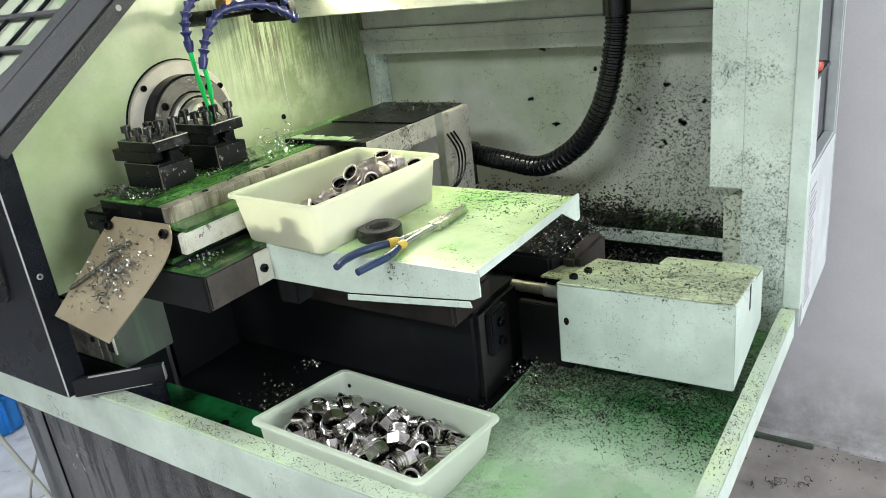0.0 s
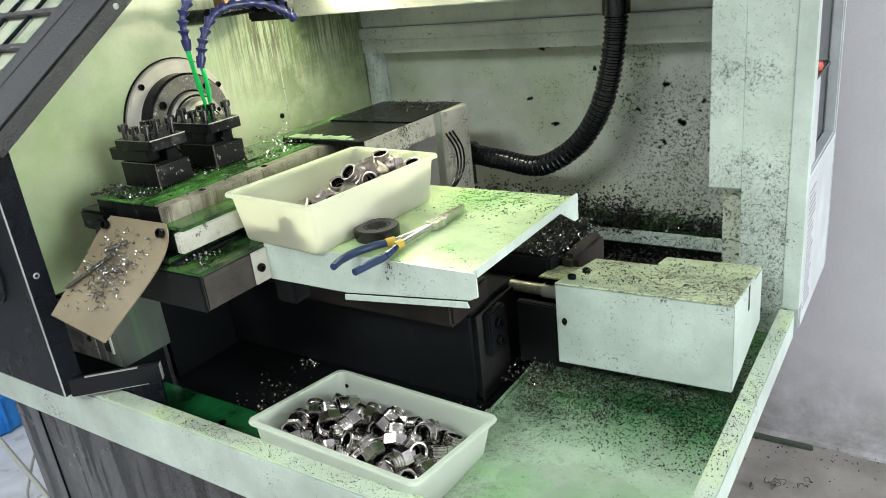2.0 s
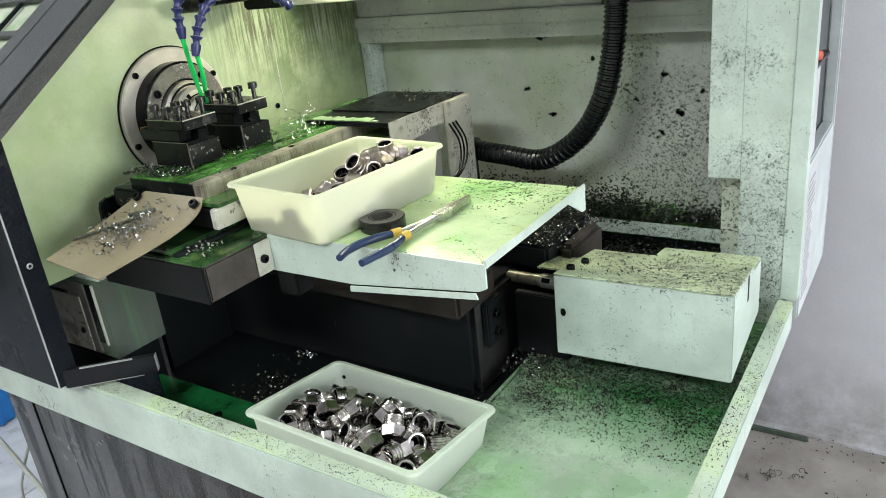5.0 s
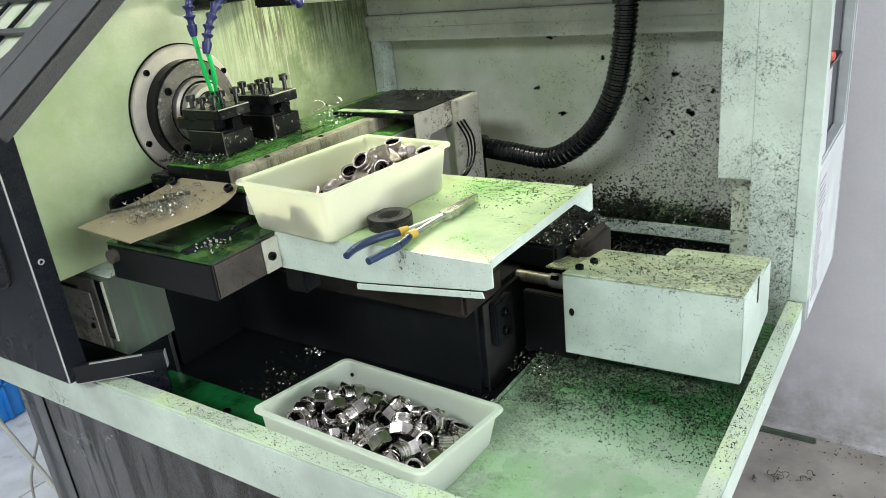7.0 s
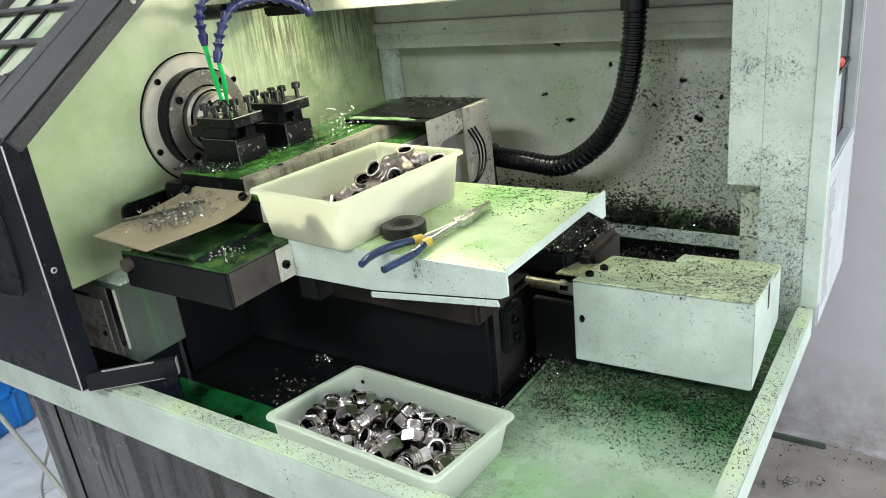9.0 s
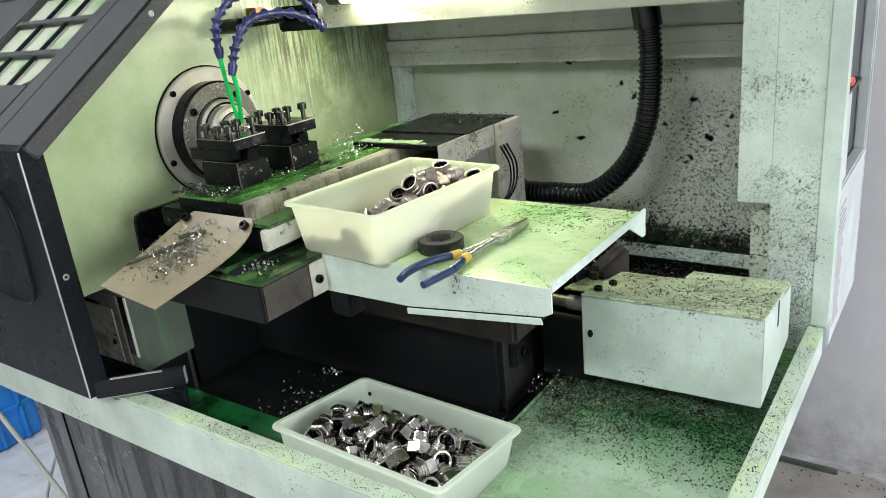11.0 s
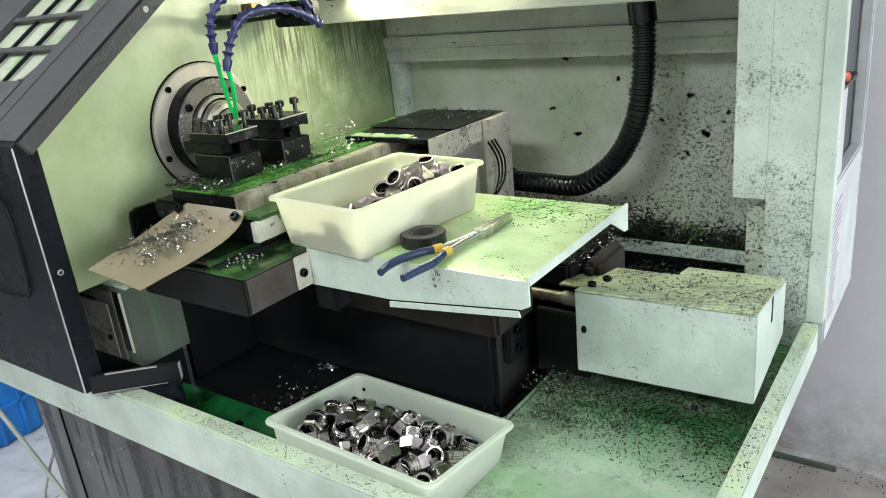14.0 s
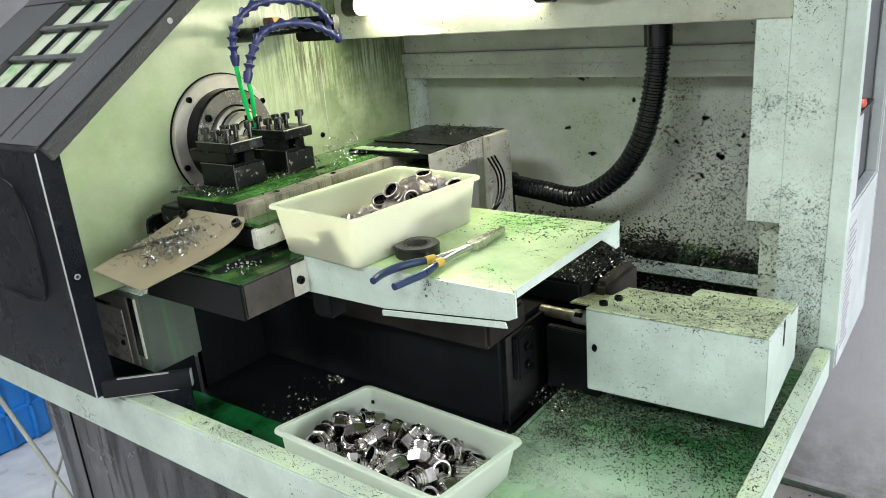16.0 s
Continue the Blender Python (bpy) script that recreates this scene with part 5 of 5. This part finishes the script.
stuck_chips("column_spatter", (-0.277, 1.3125, 1.60), (0.072, 0, 0), (0, 0, -0.75), 620, 0.0030, CHIP_DARK, "black chips stuck to the column", 44, (1, 1.5))
stuck_chips("pan_grit", (-0.56, 0.64, 0.8456), (0.35, 0, 0), (0, 0.44, 0), 3300, 0.0040, CHIP_DARK, "black gritty chips over the green pan", 45, (1, 5.5))
stuck_chips("pan_dust", (-0.40, 0.70, 0.8456), (-0.165, 0, 0), (0, 0.32, 0), 700, 0.0028, SWARF, "grey swarf dust along the pan's edge", 46, (2.5, 1))
stuck_chips("rail_grit", (-1.19, 0.587, 0.9004), (1.0, 0, 0), (0, 0.031, 0), 1100, 0.0030, CHIP_DARK, "small chips crusted along the front rail", 47)
stuck_chips("rail_grit", (-0.2045, 0.63, 0.9004), (0.023, 0, 0), (0, 0.67, 0), 520, 0.0028, CHIP_DARK, "small chips along the side rail", 48, (1, 1.6))

stuck_chips("cover_spatter", (-0.214 - 0.2717, 0.9988 - 0.0123, 1.040), (0.2714, 0.0123, 0), (0, 0, -0.13), 150, 0.0022, CHIP_DARK, "specks of grit on the cover's front", 49)
stuck_chips("wet_heap", (-0.80, 1.535, 0.946), (0.50, 0, 0), (0, 0.06, 0.012), 700, 0.008, OIL_GREEN, "coolant-wet green chips on the rear ledge", 50)


slide_chips = [chips("slide_swarf", [(-1.19, -1.06, 0.68, 0.73, 1.239, 0.005), (-1.10, -1.05, 0.80, 0.86, 1.24, 0.005), (-1.08, -1.02, 0.94, 1.05, 1.24, 0.004)], 260, 0.0036, CHIP, "bright chips heaped on the slide", 12),
               chips("slide_swarf", [(-1.19, -1.06, 0.68, 0.73, 1.237, 0.004), (-1.16, -1.0, 0.7, 1.0, 1.239, 0.001)], 420, 0.005, CHIP_DARK, "dark chips on the slide", 13)]
bm = bmesh.new()
rnd = random.Random(31)
for _ in range(9):
    c = Vector((-1.06 + rnd.uniform(-0.02, 0.02), 1.0 + rnd.uniform(-0.03, 0.03), 1.255 + rnd.uniform(0, 0.02)))
    q = Euler((rnd.uniform(0, 6), rnd.uniform(0, 6), rnd.uniform(0, 6))).to_matrix()
    tube(bm, [c + q @ Vector((0.010 * math.cos(a / 5), 0.009 * math.sin(a / 5), 0.0005 * a)) for a in range(34)], 0.0005, 5)
slide_chips.append(solid("swarf_curl", bm, CHIP, "wiry curl of bright swarf on the slide", "metal chips", kind="stuff"))
saddle_chips = [chips("saddle_swarf", [(-0.95, -0.90, 0.645, 0.70, 1.158, 0.004), (-0.97, -0.92, 0.66, 0.75, 1.158, 0.003)], 110, 0.005, CHIP, "bright chips on the wet saddle", 14),
                chips("guard_swarf", [(-1.05, -0.89, 1.30, 1.385, 1.2492, 0.003)], 130, 0.005, CHIP_DARK, "dark chips heaped on the rear guard", 15),
                chips("shelf_swarf", [(-0.72, -0.50, 0.95, 1.09, 1.158, 0.0008)], 110, 0.003, CHIP_DARK, "chips scattered over the wet shelf", 16)]

# pale peeling of the cover, bright glints on the shelf's far corner
bm = bmesh.new()
for _ in range(4):
    c = Vector((-0.80 + rnd.uniform(-0.03, 0.05), 1.07 + rnd.uniform(-0.01, 0.02), 1.162))
    q = Euler((rnd.uniform(0, 6), rnd.uniform(0, 6), rnd.uniform(0, 6))).to_matrix()
    tube(bm, [c + q @ Vector((0.012 * math.cos(a / 5), 0.010 * math.sin(a / 5), 0.0004 * a)) for a in range(30)], 0.0006, 5)
saddle_chips.append(stuck_chips("saddle_specks", (-0.8828, 0.64, 1.148), (0, 0.12, 0), (0, 0, -0.052), 150, 0.0034, CHIP_DARK, "dark specks on the saddle's rusty side", 51))
saddle_chips.append(stuck_chips("flange_specks", (-0.88, 0.7643, 1.15), (0.385, 0, 0), (0, 0, -0.045), 120, 0.0028, CHIP_DARK, "dark specks on the shelf's front edge", 52))
saddle_chips.append(solid("swarf_curl", bm, CHIP, "thin bright curl of swarf on the shelf", "metal chips", kind="stuff"))


def motions():
    K = 0.93
    # seconds, carriage along the bed
    along = [(0.0, 0.0), (0.1, 0.0045), (0.2, 0.0065), (0.3, 0.0035), (0.4, -0.0003), (0.5, -0.0033), (0.6, -0.0046), (0.7, -0.0046), (0.8, 0.0055), (0.9, 0.0075), (1.0, 0.0063), (1.1, 0.0035),
             (1.2, 0.001), (1.3, -0.0018), (1.4, -0.0038), (1.5, -0.004), (1.6, 0.0055), (1.7, 0.0068), (1.8, 0.007), (1.9, 0.0042), (2.0, 0.0), (2.1, -0.002), (2.2, -0.0045), (2.3, -0.004),
             (2.4, 0.0055), (2.5, 0.0067), (2.6, 0.006), (2.7, 0.0012), (2.8, -0.0005), (2.9, -0.004), (3.0, -0.0051), (3.1, -0.005), (3.2, 0.002), (3.3, 0.013), (3.4, 0.024), (3.5, 0.0357), (3.6, 0.047),
             (3.7, 0.058), (3.8, 0.0595), (4.0, 0.0605), (4.2, 0.057), (4.45, 0.053), (4.65, 0.030), (4.8, 0.0165), (5.0, 0.016), (5.6, 0.0135), (6.0, 0.0105), (6.5, 0.0103), (7.0, 0.0118), (7.5, 0.0137), (8.0, 0.0155), (8.2, 0.0162),
             (9.3, 0.020), (9.5, 0.026), (9.7, 0.045), (9.9, 0.068), (10.1, 0.073), (10.5, 0.0731), (11.0, 0.0736), (11.5, 0.0732), (11.6, 0.0715), (11.7, 0.0615), (11.8, 0.042), (11.9, 0.0228), (12.0, 0.011),
             (12.1, 0.0098), (12.2, 0.006), (12.3, 0.002), (12.4, 0.0005), (12.5, -0.004), (12.6, -0.003), (12.7, 0.002), (12.8, 0.011), (12.9, 0.0215), (13.0, 0.0339), (13.1, 0.045), (13.2, 0.0585), (13.3, 0.059),
             (13.5, 0.0603), (13.6, 0.0575), (13.8, 0.055), (14.0, 0.053), (14.2, 0.0275), (14.3, 0.018), (14.5, 0.0165), (15.0, 0.016), (15.5, 0.0146), (16.0, 0.0133)]
    # seconds, slide across the bed
    across = [(0.0, 0.0), (3.6, 0.0), (3.8, 0.0), (3.9, 0.0095), (4.0, 0.0204), (4.2, 0.045), (4.4, 0.067), (4.5, 0.069), (5.6, 0.069), (5.8, 0.085), (6.1, 0.122), (6.3, 0.1295), (7.0, 0.131), (8.0, 0.1324), (10.3, 0.1325), (10.4, 0.1235),
              (10.5, 0.1131), (11.0, 0.0557), (11.4, 0.011), (11.5, 0.002), (11.6, 0.0), (13.2, 0.0), (13.4, 0.0105), (13.5, 0.0195), (13.8, 0.053), (13.95, 0.068), (14.1, 0.0695), (16.0, 0.070)]

    def value(rows, t):
        for (a, va), (b, vb) in zip(rows, rows[1:]):
            if a <= t <= b:
                return va + (vb - va) * (t - a) / (b - a)
        return rows[-1][1]

    times = sorted({t for t, _ in along} | {t for t, _ in across} | {10.6, 10.7, 10.8, 10.9, 11.1, 11.2, 11.3})
    place = [(t, K * value(along, t), K * value(across, t)) for t in times]
    for ob in (carriage, shelf_plate, bin_up, tape, pliers, *saddle_chips):
        walk(ob, [(t, pose(x, 0, 0)) for t, x, y in place])
    for ob in (slide, *posts, *slide_chips):
        walk(ob, [(t, pose(x, y, 0)) for t, x, y in place])
    for ob in loose_up:
        start = ob.matrix_basis.copy()
        walk(ob, [(t, Matrix.Translation((x, 0, 0)) @ start) for t, x, y in place])
    # the guard lifts as its lower end drags over the saddle
    for ob in (guard, guard_chips):
        walk(ob, [(t, pose(-1.033 + x, 0.666 + 0.9 * y, 1.203, guard_turn(y), 0, 0)) for t, x, y in place])
    # the hose sways about its upper collar as the carriage pulls its lower end
    hang = Vector((-0.545, 1.44, 1.452))
    walk(hose, [(t, Matrix.Translation(hang) @ pose(0, 0, 0, 0, -140 * x, 0) @ Matrix.Translation(-hang)) for t, x, y in place])
    # the screw turns with the carriage
    walk(screw, [(t, Matrix.Translation(SCREW_AT) @ pose(0, 0, 0, 4200 * x, 0, 0)) for t, x, y in place])
    walk(nose, [(0.1 * k, Matrix.Translation(NOSE_AT) @ pose(0, 0, 0, 75 * k, 0, 0)) for k in range(161)])


def guard_turn(y):
    """Degrees by which the guard is lifted when the slide stands y metres back."""
    table = [(-0.01, 33.5), (0.0, 33.0), (0.019, 27.0), (0.042, 14.0), (0.065, 4.0), (0.10, -3.0), (0.125, -6.0)]
    for (a, va), (b, vb) in zip(table, table[1:]):
        if a <= y <= b:
            return va + (vb - va) * (y - a) / (b - a)
    return table[-1][1]


motions()
